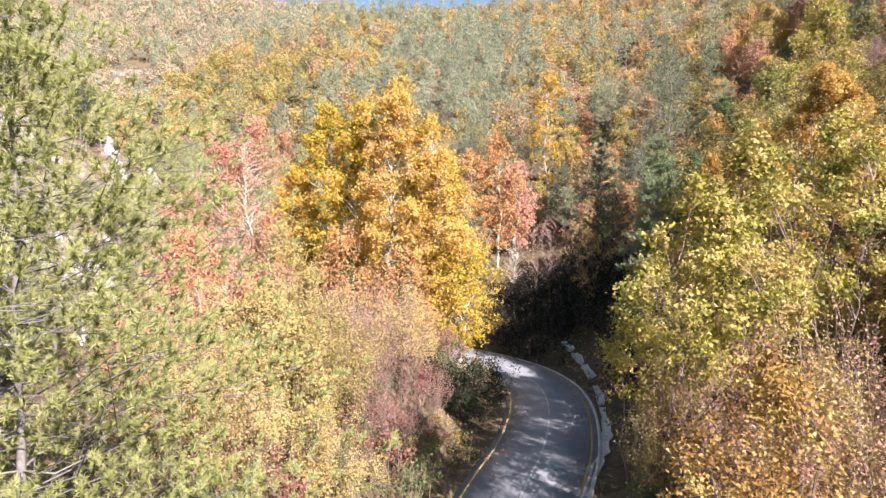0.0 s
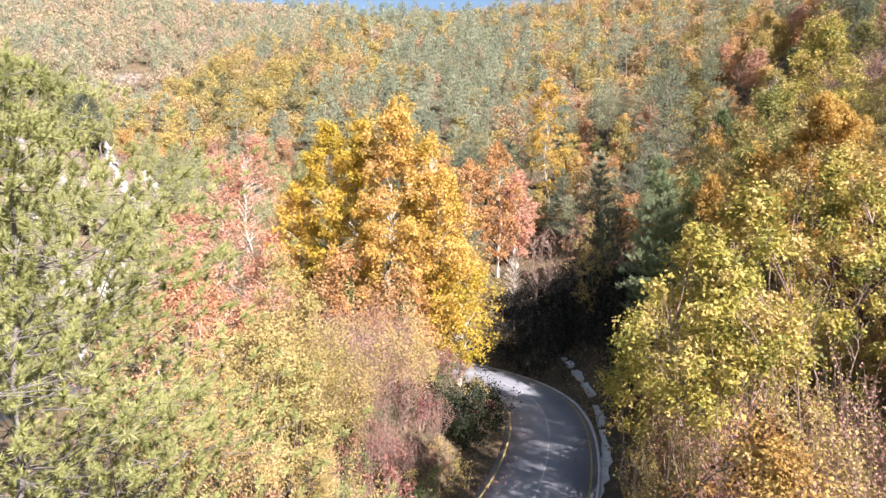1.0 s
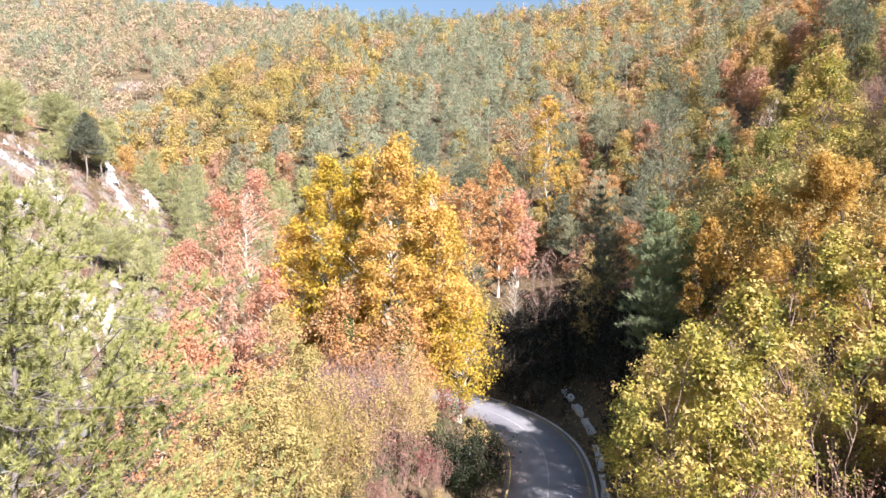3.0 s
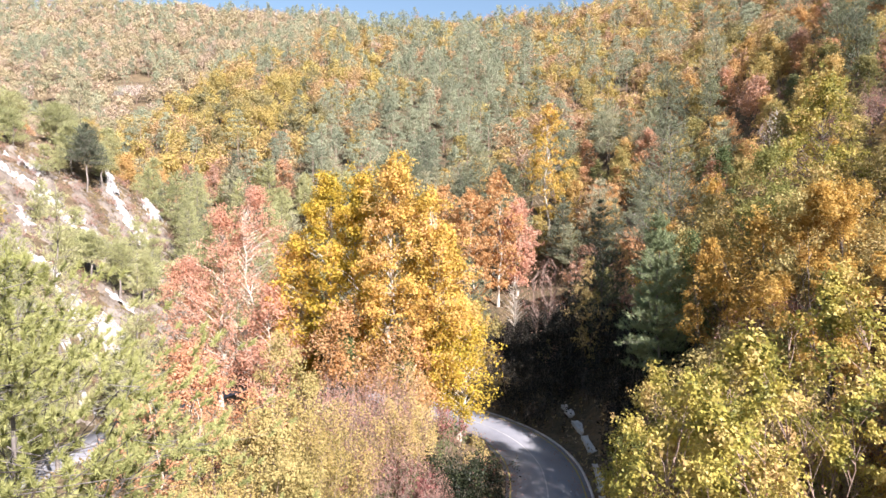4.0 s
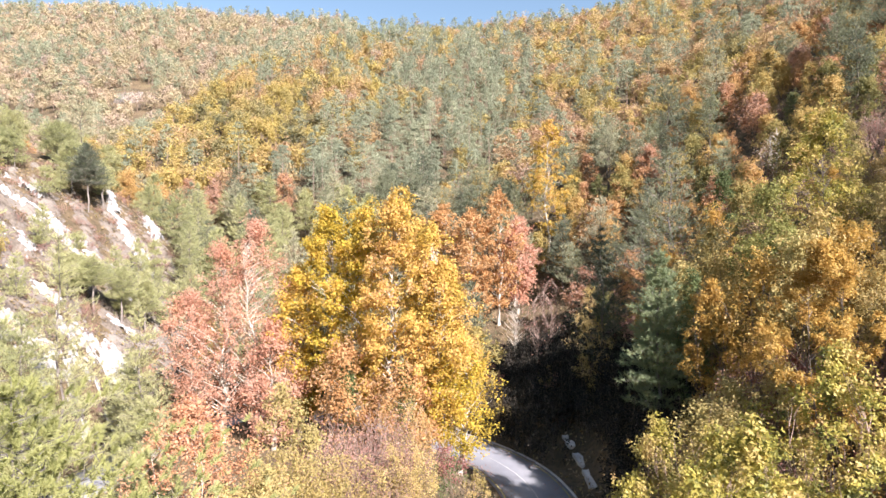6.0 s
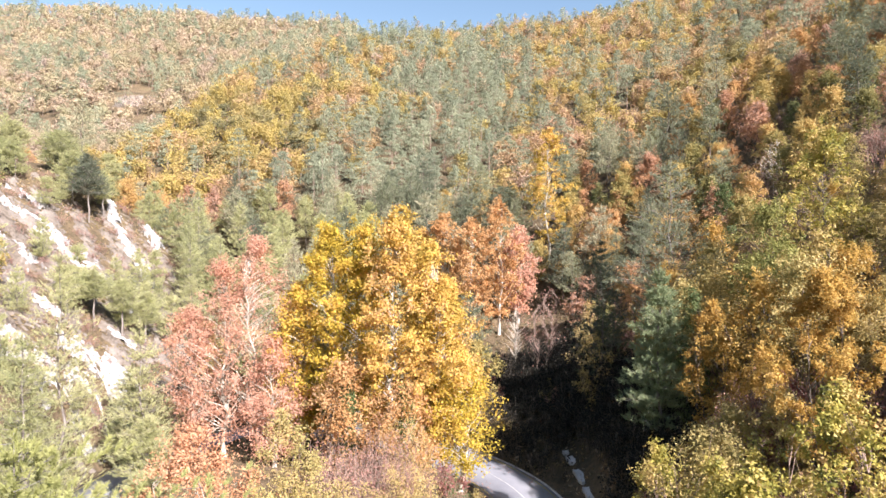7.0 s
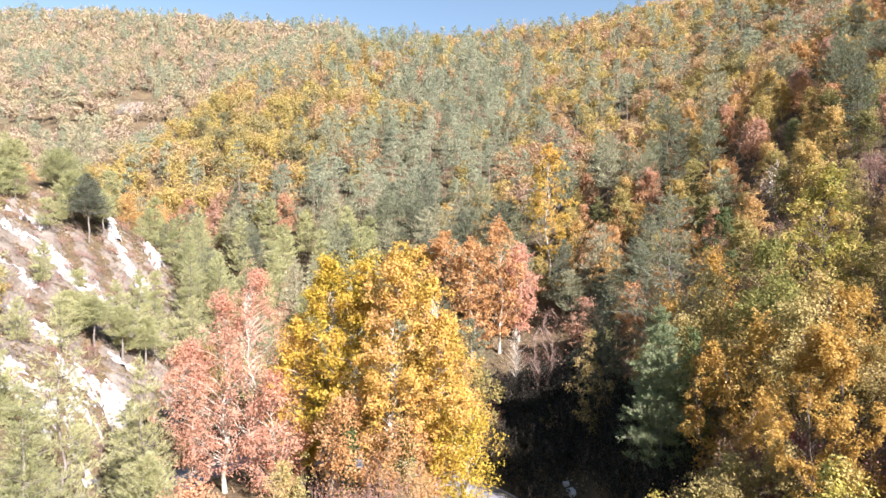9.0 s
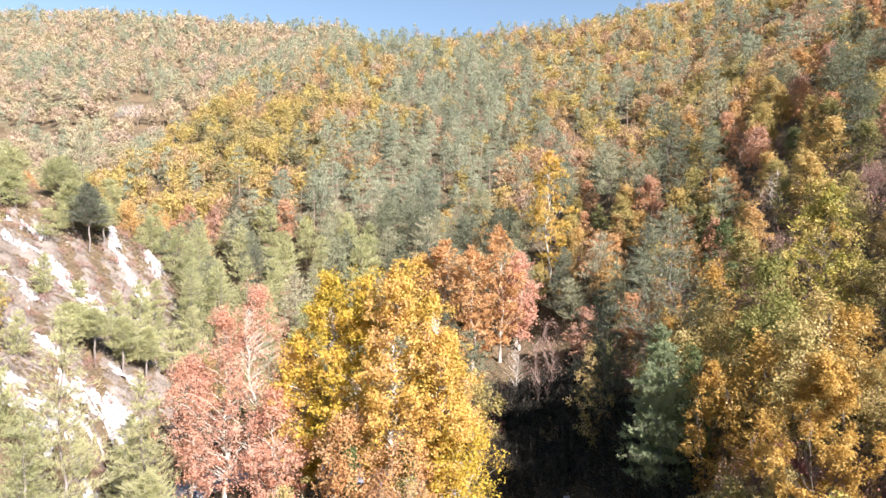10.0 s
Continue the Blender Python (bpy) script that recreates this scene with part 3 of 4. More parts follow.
outcrop(-53, 88, 19, 27, 0, 480, 0.12, M_SCREE, "crumbling slope of tan scree between the rocks", "scree_slope", 130)["kind"] = "structure"
OUTCROPS = [  # x, y, half length, half width, turn
    (-57.0, 89.6, 8.2, 3.0, 5), (-58.2, 107.0, 8.0, 2.0, -42), (-56.5, 114.0, 4.4, 1.7, -55), (-52.6, 102.0, 4.6, 1.5, -35), (-60.0, 80.0, 5.5, 2.0, 5),
    (-46.5, 62.5, 4.8, 2.6, 8), (-42.2, 71.8, 5.0, 3.0, 12), (-40.2, 66.0, 3.0, 2.6, 60), (-47.5, 89.5, 4.4, 1.4, -28), (-66.5, 95.0, 3.6, 1.2, 20),
    (-52.0, 74.5, 3.4, 1.2, 0), (-163, 304, 6, 10, 20), (-63.5, 113.0, 4.0, 1.2, -50), (-45.0, 80.5, 2.4, 0.9, 20), (-69.5, 88.0, 5.0, 1.6, 10), (-50.0, 96.0, 2.6, 0.9, -30),
]
for k, (x, y, a, b, turn) in enumerate(OUTCROPS):
    outcrop(x, y, a, b, turn, 500 + 9 * k, *((2.0, M_SCREE, "bare pinkish scar on the distant hillside") if k == 11 else ()))

# ---------------------------------------------------------------- the plane trees at the bend
PLANES = [  # x, y, top, radius, crown from, turn, yellow
    (-4.6, 55.0, 25.4, 3.5, 0.16, 10, 0),
    (-11.8, 60.0, 23.8, 3.7, 0.18, 80, 1),
    (-7.9, 58.0, 24.2, 3.5, 0.18, 150, 1),
    (-1.6, 57.0, 22.6, 3.5, 0.14, 220, 3),
    (0.0, 56.0, 18.8, 3.6, 0.2, 300, 0),
    (1.4, 55.5, 11.5, 3.2, 0.2, 30, 1),
    (-15.0, 60.5, 18.5, 3.0, 0.14, 60, 1),
    (-9.0, 54.5, 11.5, 3.0, 0.10, 190, 2),
    (-3.4, 52.5, 9.5, 3.0, 0.08, 250, 2),
]
for k, (x, y, top, r, cf, turn, yellow) in enumerate(PLANES):
    g = ground_at(x, y)
    p = broadleaf("plane_%d" % k, 43 + k, top - g, r, cf, (M_PLANE, M_PLANE_Y, M_PLANE_T, M_PLANE)[yellow], M_PALE, leaves=int(1500 * r * (top - g) / 6), clumps=120, leaf=0.24, tri=True, trunk_r=0.27, clump_r=0.95, limb_every=1, loose=0.8, wide_at=0.5, top_power=2.0, limb_r=0.026)
    plant("plane_tree", p, ("tall plane tree with golden orange leaves and pale trunk", "tall plane tree with bright yellow autumn leaves", "plane tree with dry tan leaves and ivy on its trunk", "tall plane tree with orange leaves and pale trunk")[yellow], "tree", "plane trees at the bend", x, y, turn, z=g)
    if yellow == 2:
        ri = np.random.default_rng(700 + k)
        n = 5200
        zz, a = ri.uniform(0.2, 9.5, n), ri.uniform(0, 6.28, n)
        rad = 0.3 + (0.9 - 0.06 * zz) * np.sqrt(ri.uniform(0, 1, n)) * (1 + 0.4 * np.sin(zz * 1.7 + a))
        P = np.stack([np.cos(a) * rad, np.sin(a) * rad, zz], 1)
        lv, lf = leaf_geo(ri, P, unit(P * np.array([1, 1, 0])), 0.2, 0.17, tri=True)
        part("ivy", np_mesh("ivy", lv, lf, M_GREEN), [o for o in scene.objects if o.name.startswith("plane_tree")][-1], "dark green ivy climbing the trunk")
REDS = [  # x, y, top, radius, crown from, turn
    (-22.4, 59.3, 20.6, 4.8, 0.12, 0),
    (-19.2, 60.5, 23.0, 4.2, 0.15, 60),
    (-26.2, 60.5, 16.5, 3.4, 0.1, 130),
    (-17.0, 58.0, 13.0, 3.0, 0.1, 200),
]
for k, (x, y, top, r, cf, turn) in enumerate(REDS):
    g = ground_at(x, y)
    p = broadleaf("red_%d" % k, 60 + k, top - g, r, cf, M_RED, M_PALE, leaves=11500, clumps=150, leaf=0.20, tri=True, trunk_r=0.24, clump_r=0.85, limb_every=1, loose=0.85, wide_at=0.4, top_power=1.9, limb_r=0.024)
    plant("plane_tree", p, "plane tree with thinning rusty pink leaves and white trunk", "tree", "plane trees at the bend", x, y, turn, z=g)
p = broadleaf("low_red", 66, 13.2, 4.8, 0.2, M_SCARLET, M_PALE, leaves=14000, clumps=150, leaf=0.17, tri=True, trunk_r=0.2, clump_r=0.75, stems=3, limb_r=0.016, limb_every=4, stem_spread=0.3)
plant("plane_tree", p, "low leaning plane tree with red autumn leaves and white limbs", "tree", "", -15.5, 35.5, 40, z=-2.0)

# ---------------------------------------------------------------- near pine and near broad-leaved trees
p = pine("near_pine", 5, 20.0, 7.0, M_NEEDLE, M_PALE_TWIG, whorls=24, boughs=8, tufts=40, per=64, length=0.21, width=0.028, crown_from=0.08, trunk_r=0.16, bushy=0.8, peak=0.58, loose=0.5, twigs=5, upward=1.3, twig_r=0.08, shoot=1.2, crook=0.1)
plant("pine_tree", p, "tall pine with long bright yellow-green needles and grey branches", "tree", "", -11.0, 15.9, 0, z=-2.0)
NEAR = [  # x, y, top, radius, crown from, leaf size, leaves, stems
    (8.9, 20.3, 13.2, 2.7, 0.5, 0.165, 8200, 6),
    (11.1, 20.8, 14.3, 2.7, 0.5, 0.165, 8600, 6),
    (17.0, 25.3, 16.4, 3.0, 0.4, 0.17, 9000, 4),
    (9.9, 30.2, 8.8, 1.8, 0.42, 0.16, 5500, 3),
    (12.6, 24.5, 11.0, 2.6, 0.25, 0.17, 6000, 3),
    (14.8, 32.0, 10.8, 2.2, 0.2, 0.18, 6000, 3),
    (13.8, 37.5, 9.6, 2.0, 0.4, 0.16, 6000, 3),
]
for k, (x, y, top, r, cf, lf, n, st) in enumerate(NEAR):
    g = ground_at(x, y)
    p = broadleaf("alder_%d" % k, 80 + k, top - g, r, cf, M_ALDER, M_TWIG, leaves=n, clumps=58, leaf=lf, tri=True, trunk_r=0.085, stems=st, clump_r=0.62, limb_r=0.011, limb_every=1, loose=0.75, wide_at=0.45, stem_spread=0.4)
    plant("young_tree", p, "slender tree with yellow-green leaves above the road", "tree", "trees on the right bank", x, y, 50 * k, z=g)
GOLDS = [  # x, y, top, radius, crown from, leaf size, leaves
    (7.8, 14.0, 8.2, 2.3, 0.15, 0.11, 15000),
    (22.4, 34.7, 21.0, 3.2, 0.25, 0.15, 24000),
    (22.0, 48.0, 17.5, 2.4, 0.15, 0.17, 9000),
]
for k, (x, y, top, r, cf, lf, n) in enumerate(GOLDS):
    g = ground_at(x, y)
    p = broadleaf("gold_%d" % k, 90 + k, top - g, r, cf, M_BRONZE if k == 0 else M_GOLD, M_BARK, leaves=n, clumps=70, leaf=lf, tri=True, trunk_r=0.12, stems=3, clump_r=0.66, limb_r=0.013, limb_every=1, wide_at=0.4, loose=0.8)
    plant("oak_tree", p, "young oak with dense golden-orange autumn leaves", "tree", "trees on the right bank", x, y, 70 * k, z=g)
p = broadleaf("bank_a", 97, 15.0, 3.4, 0.2, M_ALDER, M_BARK, leaves=15000, clumps=90, leaf=0.2, tri=True, trunk_r=0.16, clump_r=0.85, limb_r=0.02)
plant("oak_tree", p, "yellowing green oak on the steep bank", "tree", "", 35.5, 55.0, 0, z=18.0)
p = broadleaf("bank_b", 98, 11.0, 2.6, 0.2, M_MOSS, M_BARK, leaves=12000, clumps=70, leaf=0.19, tri=True, trunk_r=0.14, clump_r=0.8, limb_r=0.02)
plant("oak_tree", p, "oak with olive-green leaves on the steep bank", "tree", "", 29.5, 53.3, 0, z=14.8)

BANK_PINES = [  # x, y, top, radius, crown from, young
    (19.4, 53.0, 20.6, 2.6, 0.12, 0),
    (24.6, 64.5, 31.8, 5.4, 0.25, 0),
    (19.6, 72.0, 23.0, 3.2, 0.1, 0),
    (-31.0, 47.0, 22.6, 3.2, 0.2, 1),
    (-30.2, 58.0, 15.4, 2.9, 0.15, 1),
    (-29.6, 40.5, 16.6, 2.9, 0.2, 1),
    (-27.0, 53.0, 7.0, 2.4, 0.1, 1),
    (-46.9, 78.2, 19.0, 2.0, 0.5, 1),
    (-44.4, 80.5, 17.5, 2.0, 0.5, 1),
    (-43.0, 84.0, 15.5, 1.9, 0.4, 1),
    (-50.5, 79.0, 19.5, 1.9, 0.45, 1),
    (-61.5, 101.5, 38.0, 2.9, 0.4, 0),
    (-72.0, 110.0, 43.5, 3.1, 0.38, 0),
    (-74.5, 98.5, 40.0, 3.0, 0.4, 0),
    (-66.5, 105.0, 39.0, 2.5, 0.4, 0),
    (-80.0, 108.0, 45.0, 2.8, 0.4, 0),
    (-76.0, 118.0, 45.0, 2.6, 0.35, 0),
    (-68.0, 118.5, 40.5, 2.5, 0.35, 0),
    (-63.0, 108.5, 36.0, 2.0, 0.4, 1),
    (-82.0, 101.0, 44.0, 2.8, 0.4, 0),
    (-44.0, 101.0, 24.5, 3.0, 0.08, 1),
    (-40.0, 104.0, 24.0, 3.1, 0.08, 1),
    (-36.0, 100.0, 20.0, 2.8, 0.08, 1),
    (-41.0, 95.5, 17.5, 2.7, 0.06, 1),
    (-33.0, 106.0, 21.0, 3.0, 0.08, 1),
    (-47.0, 108.0, 28.0, 3.0, 0.08, 1),
    (-37.5, 110.0, 25.5, 3.1, 0.08, 1),
    (-30.0, 99.0, 17.0, 2.8, 0.08, 1),
    (-34.0, 92.0, 13.0, 2.5, 0.06, 1),
    (-49.0, 117.0, 33.0, 3.1, 0.1, 1),
    (-35.0, 64.0, 9.0, 2.3, 0.1, 1),
    (-36.5, 50.0, 9.0, 2.6, 0.15, 1),
    (-22.0, 42.5, 6.0, 2.0, 0.1, 1),
]
for k, (x, y, top, r, cf, young) in enumerate(BANK_PINES):
    g = ground_at(x, y)
    p = pine("bank_pine_%d" % k, 110 + k, top - g, r, M_YOUNG if young or x < -62 else M_SILVER if k == 0 else M_PINE_DARK if k == 2 else M_PINE, M_PBARK, whorls=19, boughs=6, tufts=24 if young else 40 if k == 0 else 30, per=11 if young else 20 if k == 0 else 13, length=0.36, width=0.04 if young else 0.045, crown_from=cf, trunk_r=0.17, bushy=0.9, peak=0.7)
    plant("pine_tree", p, "young bright green pine with a pale trunk" if young else "grey-green pine with rounded boughs above the stream" if k == 0 else "dark green pine with an upright trunk", "tree", "pines in the valley", x, y, 33 * k, z=g)
BACKS = [  # far plane trees at the foot of the hill: x, y, top, radius
    (9.8, 106.0, 30.5, 4.6), (4.8, 104.0, 26.0, 4.2), (0.0, 110.0, 27.5, 4.3), (-4.5, 112.0, 25.0, 3.8), (22.4, 126.0, 46.5, 5.0), (13.6, 109.0, 25.0, 3.8),
]
for k, (x, y, top, r) in enumerate(BACKS):
    g = ground_at(x, y)
    p = broadleaf("back_%d" % k, 120 + k, top - g, r, 0.14, (M_PLANE_T, M_PLANE_T, M_PLANE_T, M_PLANE, M_PLANE, M_RED)[k], M_PALE, leaves=9000, clumps=160, leaf=0.36, tri=True, limb_every=3, trunk_r=0.26, clump_r=0.75, wide_at=0.5, top_power=2.2, limb_r=0.02)
    plant("plane_tree", p, "orange plane tree with a straight white trunk below the hill", "tree", "plane trees below the hill", x, y, 40 * k, z=g)

for k, (x, y, top, r, mat, leaf, n, lab) in enumerate((
        (21.6, 51.0, 18.6, 1.6, M_GREEN, 0.15, 5000, "small bright green tree above the stream"),
        (17.0, 68.0, 15.5, 2.3, M_HAZEL, 0.18, 3600, "slim grey-stemmed tree with pale gold leaves at the stream"),
        (22.0, 38.5, 13.0, 2.2, M_OLIVE, 0.15, 7000, "olive-yellow bush on the steep bank"),
        (23.5, 40.5, 14.0, 1.9, M_RUST, 0.15, 4500, "bush with reddish brown leaves on the steep bank"),
        (38.6, 81.5, 30.5, 2.4, M_GREEN, 0.2, 6500, "round dark green oak among the autumn woods"))):
    g = ground_at(x, y)
    p = broadleaf("bank_bush_%d" % k, 250 + k, top - g, r, 0.15, mat, M_BARK, leaves=n, clumps=50, leaf=leaf, tri=True, trunk_r=0.1, stems=3, clump_r=0.6, limb_r=0.012, loose=0.8)
    plant("bank_tree", p, lab, "tree", "trees on the steep bank", x, y, 30 * k, z=g)

# ---------------------------------------------------------------- bushes left of the road
bush_a = [thicket("hazel_%d" % k, 130 + k, 9.0, 3.2, M_HAZEL, M_TWIG, stems=50, leaves=9000, leaf=0.145, bare=0.15, stem_r=0.024, tri=True) for k in range(3)]
bush_b = [thicket("dry_%d" % k, 140 + k, 6.0, 2.6, M_TAN, M_TWIG, stems=95, leaves=2600, leaf=0.11, bare=0.15, stem_r=0.018, tri=True) for k in range(3)]
HAZEL_TREES = [(-10.4, 38.0, 10.8, 2.6), (-11.6, 31.0, 7.4, 2.1), (-9.4, 32.0, 7.6, 2.0), (-7.2, 28.0, 6.4, 1.8), (-8.6, 37.5, 8.4, 2.0)]
for k, (x, y, h, r) in enumerate(HAZEL_TREES):
    p = broadleaf("hazel_tree_%d" % k, 155 + k, h, r, 0.12, M_OLIVE, M_TWIG, leaves=8000, clumps=55, leaf=0.135, tri=True, stems=5, trunk_r=0.06, clump_r=0.62, limb_r=0.009, limb_every=2, wide_at=0.5, top_power=2.2)
    plant("hazel_bush", p, "tall rounded bush with olive-yellow autumn leaves", "bush", "bushes beside the road", x, y, 70 * k)
HAZELS = [  # x, y, height over ground
    (-8.3, 36.5, 7.0), (-11.0, 28.5, 6.6), (-14.2, 32.0, 4.2), (-6.5, 31.5, 6.5), (-9.6, 33.5, 8.5),
    (-15.5, 28.5, 4.0), (-5.0, 24.5, 5.0), (-8.0, 22.5, 5.6), (-11.5, 26.0, 6.5),
]
for k, (x, y, h) in enumerate(HAZELS):
    plant("hazel_bush", bush_a[k % 3], "tall bush with pale yellow autumn leaves and thin stems", "bush", "bushes beside the road", x, y, 77 * k, h / 9.0)
DRY = [
    (-5.6, 44.0, 8.2), (-2.5, 42.0, 6.0), (-7.6, 42.0, 7.6), (-3.6, 37.0, 5.5), (-1.9, 46.5, 3.6), (-5.0, 48.0, 7.5), (-3.2, 50.5, 6.5),
    (-3.0, 31.5, 4.6), (-9.5, 46.5, 7.0), (-6.0, 36.5, 6.4), (-0.4, 52.0, 3.0), (-0.8, 38.5, 3.4),
]
for k, (x, y, h) in enumerate(DRY):
    leafy = k in (1, 6, 9)
    plant("hazel_bush" if leafy else "dry_bush", bush_a[k % 3] if leafy else bush_b[k % 3], "bush with thin pale yellow leaves" if leafy else "bush of bare pinkish twigs with a few dry leaves", "bush", "bushes beside the road", x, y, 61 * k, h / (8.0 if leafy else 6.0))
gb = thicket("dark_bush", 150, 5.0, 3.0, M_BUSH_SHADOW, M_BARK, stems=60, leaves=14000, leaf=0.16, bare=0.02)
plant("shadow_bush", gb, "dense green bush at the edge of the road, shadow painted into its leaves", "bush", "", 1.5, 41.2, 0)

# ---------------------------------------------------------------- woods on the slopes
pine_kinds = [pine("wood_pine_%d" % k, 200 + k, 15.0 if k < 4 else 12.0, 3.5 if k < 4 else 2.8, M_PINE if k < 4 else M_YOUNG, M_BARK, whorls=12, boughs=5, tufts=22, per=7, length=0.5, width=0.085, loose=0.45, crown_from=0.12 + 0.08 * (k % 4), trunk_r=0.17, bushy=0.8, peak=0.62, twigs=99) for k in range(6)]
oak_kinds = [broadleaf("wood_oak_%d" % k, 210 + k, 9.5, 2.9, 0.14, M_OAK, M_BARK, leaves=4600, clumps=60, leaf=0.29, tri=True, limb_every=3, trunk_r=0.14, clump_r=0.8, limb_r=0.02, stems=1 + k % 2) for k in range(5)]
bank_kinds = [broadleaf("bank_oak_%d" % k, 230 + k, 9.5, 2.7, 0.16, (M_GOLD, M_OLIVE, M_HAZEL)[k], M_BARK, leaves=6500, clumps=110, leaf=0.165, tri=True, limb_every=3, trunk_r=0.11, clump_r=0.6, limb_r=0.012, stems=2) for k in range(3)]
twig_kinds = [thicket("wood_twig_%d" % k, 220 + k, 6.0, 2.2, M_TAN, M_TWIG, stems=26, leaves=500, leaf=0.2, stem_r=0.03, tri=True) for k in range(2)]


def bump_at(x, y, cx, cy, rx, ry):
    return np.exp(-((x - cx) / rx) ** 2 - ((y - cy) / ry) ** 2)


def pine_share(x, y):
    """How likely a tree at (x, y) is a pine."""
    p = 0.30 + 0.22 * waves(x, y, 60, 21)
    p += 0.5 * bump_at(x, y, -15, 130, 38, 45) + 0.6 * bump_at(x, y, -5, 250, 48, 110) + 0.6 * bump_at(x, y, -50, 112, 22, 28)
    p -= 0.75 * bump_at(x, y, -74, 205, 36, 50) + 0.35 * bump_at(x, y, 30, 125, 14, 14)
    p -= 0.08 * ((y > 240) & (x < -110)) + 0.10 * (x > 25)
    return np.clip(p, 0.04, 0.93)


def tone_share(x, y, rng):
    """Leaf colour of an oak at (x, y): 0 green, 0.4 yellow, 0.6 orange, 1 grey-brown."""
    t = 0.52 + 0.15 * waves(x, y, 45, 22) + rng.normal(size=np.shape(x)) * 0.14
    t -= 0.2 * bump_at(x, y, -74, 205, 38, 50)
    t += 0.05 * (np.asarray(x) > 20)
    return np.clip(t, 0.02, 1)


ROCKS = [  # bare slopes: x, y, radius
    (-57, 90, 14), (-48, 80, 11), (-67, 98, 11), (-58, 107, 9), (-43, 70, 8), (-46, 62, 6), (-164, 306, 15),
]


def bare(x, y):
    out = np.zeros(np.shape(x), bool)
    for cx, cy, r in ROCKS:
        out |= np.hypot(x - cx, y - cy) < r
    return out


rng = np.random.default_rng(77)
taken = np.array([t[:2] for t in PLANES + REDS + NEAR + GOLDS + BANK_PINES + BACKS + HAZELS + DRY + HAZEL_TREES] + [(35.5, 55), (29.5, 53.3), (-15.5, 35.5), (-11.3, 15.9)], float)


def scatter(x0, x1, y0, y1, step, seed):
    r = np.random.default_rng(seed)
    X, Y = np.meshgrid(np.arange(x0, x1, step), np.arange(y0, y1, step))
    X = X + r.uniform(-0.45, 0.45, X.shape) * step
    Y = Y + r.uniform(-0.45, 0.45, Y.shape) * step
    return X.ravel(), Y.ravel()


# saplings and stems on the right bank and along the stream
sap_kinds = [thicket("sapling_%d" % k, 160 + k, 6.5, 1.7, (M_HAZEL, M_TAN, M_GOLD, M_HAZEL)[k], M_TWIG, stems=15, leaves=1300, leaf=0.16, stem_r=0.028, spread=0.7, bare=0.2, tri=True) for k in range(4)]
X, Y = scatter(7, 46, 13, 92, 3.0, 33)
keep = (road_gap(X, Y) > 5.6) & (X < 0.72 * Y + 3) & (np.min(np.hypot(X[:, None] - taken[None, :, 0], Y[:, None] - taken[None, :, 1]), 1) > 1.2)
keep &= np.hypot(X - 12.5, (Y - 40) * 0.3) > 3.0
keep &= rng.uniform(size=len(X)) < np.where((Y > 47) & (X < 23), 0.04, 0.9)
for k, (x, y) in enumerate(zip(X[keep], Y[keep])):
    plant("sapling", sap_kinds[k % 4], "thicket of thin upright stems with sparse autumn leaves", "bush", "undergrowth on the right bank", x, y, rng.uniform(0, 360), rng.uniform(0.45, 1.0) * (0.8 if y < 30 else 1))
X, Y = scatter(-100, -38, 62, 132, 3.2, 36)
keep = (bare(X, Y) | ((X < -52) & (Y > 98))) & (road_gap(X, Y) > 6) & (rng.uniform(size=len(X)) < 0.75)
for k, (x, y) in enumerate(zip(X[keep], Y[keep])):
    plant("heath_shrub", twig_kinds[k % 2], "low brown shrub clinging to the bare slope", "bush", "shrubs on the bare slope", x, y, rng.uniform(0, 360), rng.uniform(0.18, 0.4), wide=1.5)
young_kinds = [pine("slope_pine_%d" % k, 190 + k, 7.5, 2.0, M_YOUNG, M_PBARK, whorls=10, boughs=5, tufts=18, per=9, length=0.36, width=0.06, crown_from=0.1 + 0.08 * k, trunk_r=0.09, bushy=0.8, peak=0.7, twigs=99, loose=0.45) for k in range(3)]
X, Y = scatter(-92, -30, 52, 122, 5.2, 43)
keep = (road_gap(X, Y) > 5.5) & (X > -0.8 * Y - 4) & (X < -0.42 * Y - 4) & (rng.uniform(size=len(X)) < np.where(Y > 100, 0.35, 0.75))
for cx, cy, r in ((-57, 90, 7), (-58, 107, 6), (-42, 71, 6), (-46, 62, 5), (-60, 80, 4), (-52, 102, 4)):
    keep &= np.hypot(X - cx, Y - cy) > r
for k, (x, y) in enumerate(zip(X[keep], Y[keep])):
    plant("young_pine", young_kinds[k % 3], "slender young pine on the rocky slope", "tree", "young pines on the bare slope", x, y, rng.uniform(0, 360), rng.uniform(0.55, 1.2), wide=rng.uniform(0.8, 1.1))
for k, (x, y, h) in enumerate(((22.0, 40.5, 8.0), (23.5, 44.0, 7.0), (24.5, 42.5, 7.5), (26.5, 38.0, 7.5), (42.0, 76.0, 7.0), (46.0, 78.0, 7.0), (38.0, 72.0, 6.0))):
    plant("dry_bush", bush_b[k % 3], "bush of bare mauve twigs with a few dry leaves", "bush", "bushes on the steep bank", x, y, 50 * k, h / 6.0)
# tall oaks added on the bank to throw shade on the stream and pine
for k, (x, y) in enumerate(((25.5, 47.0), (27.5, 45.0), (26.0, 57.5), (24.0, 63.0), (28.5, 63.0), (30.0, 47.0), (31.5, 69.0), (23.0, 57.0), (33.0, 60.0))):
    plant("oak_tree", bank_kinds[k % 3], "oak in autumn leaf, added above the stream to cast shade", "tree", "trees on the steep bank", x, y, 40 * k, 1.28)
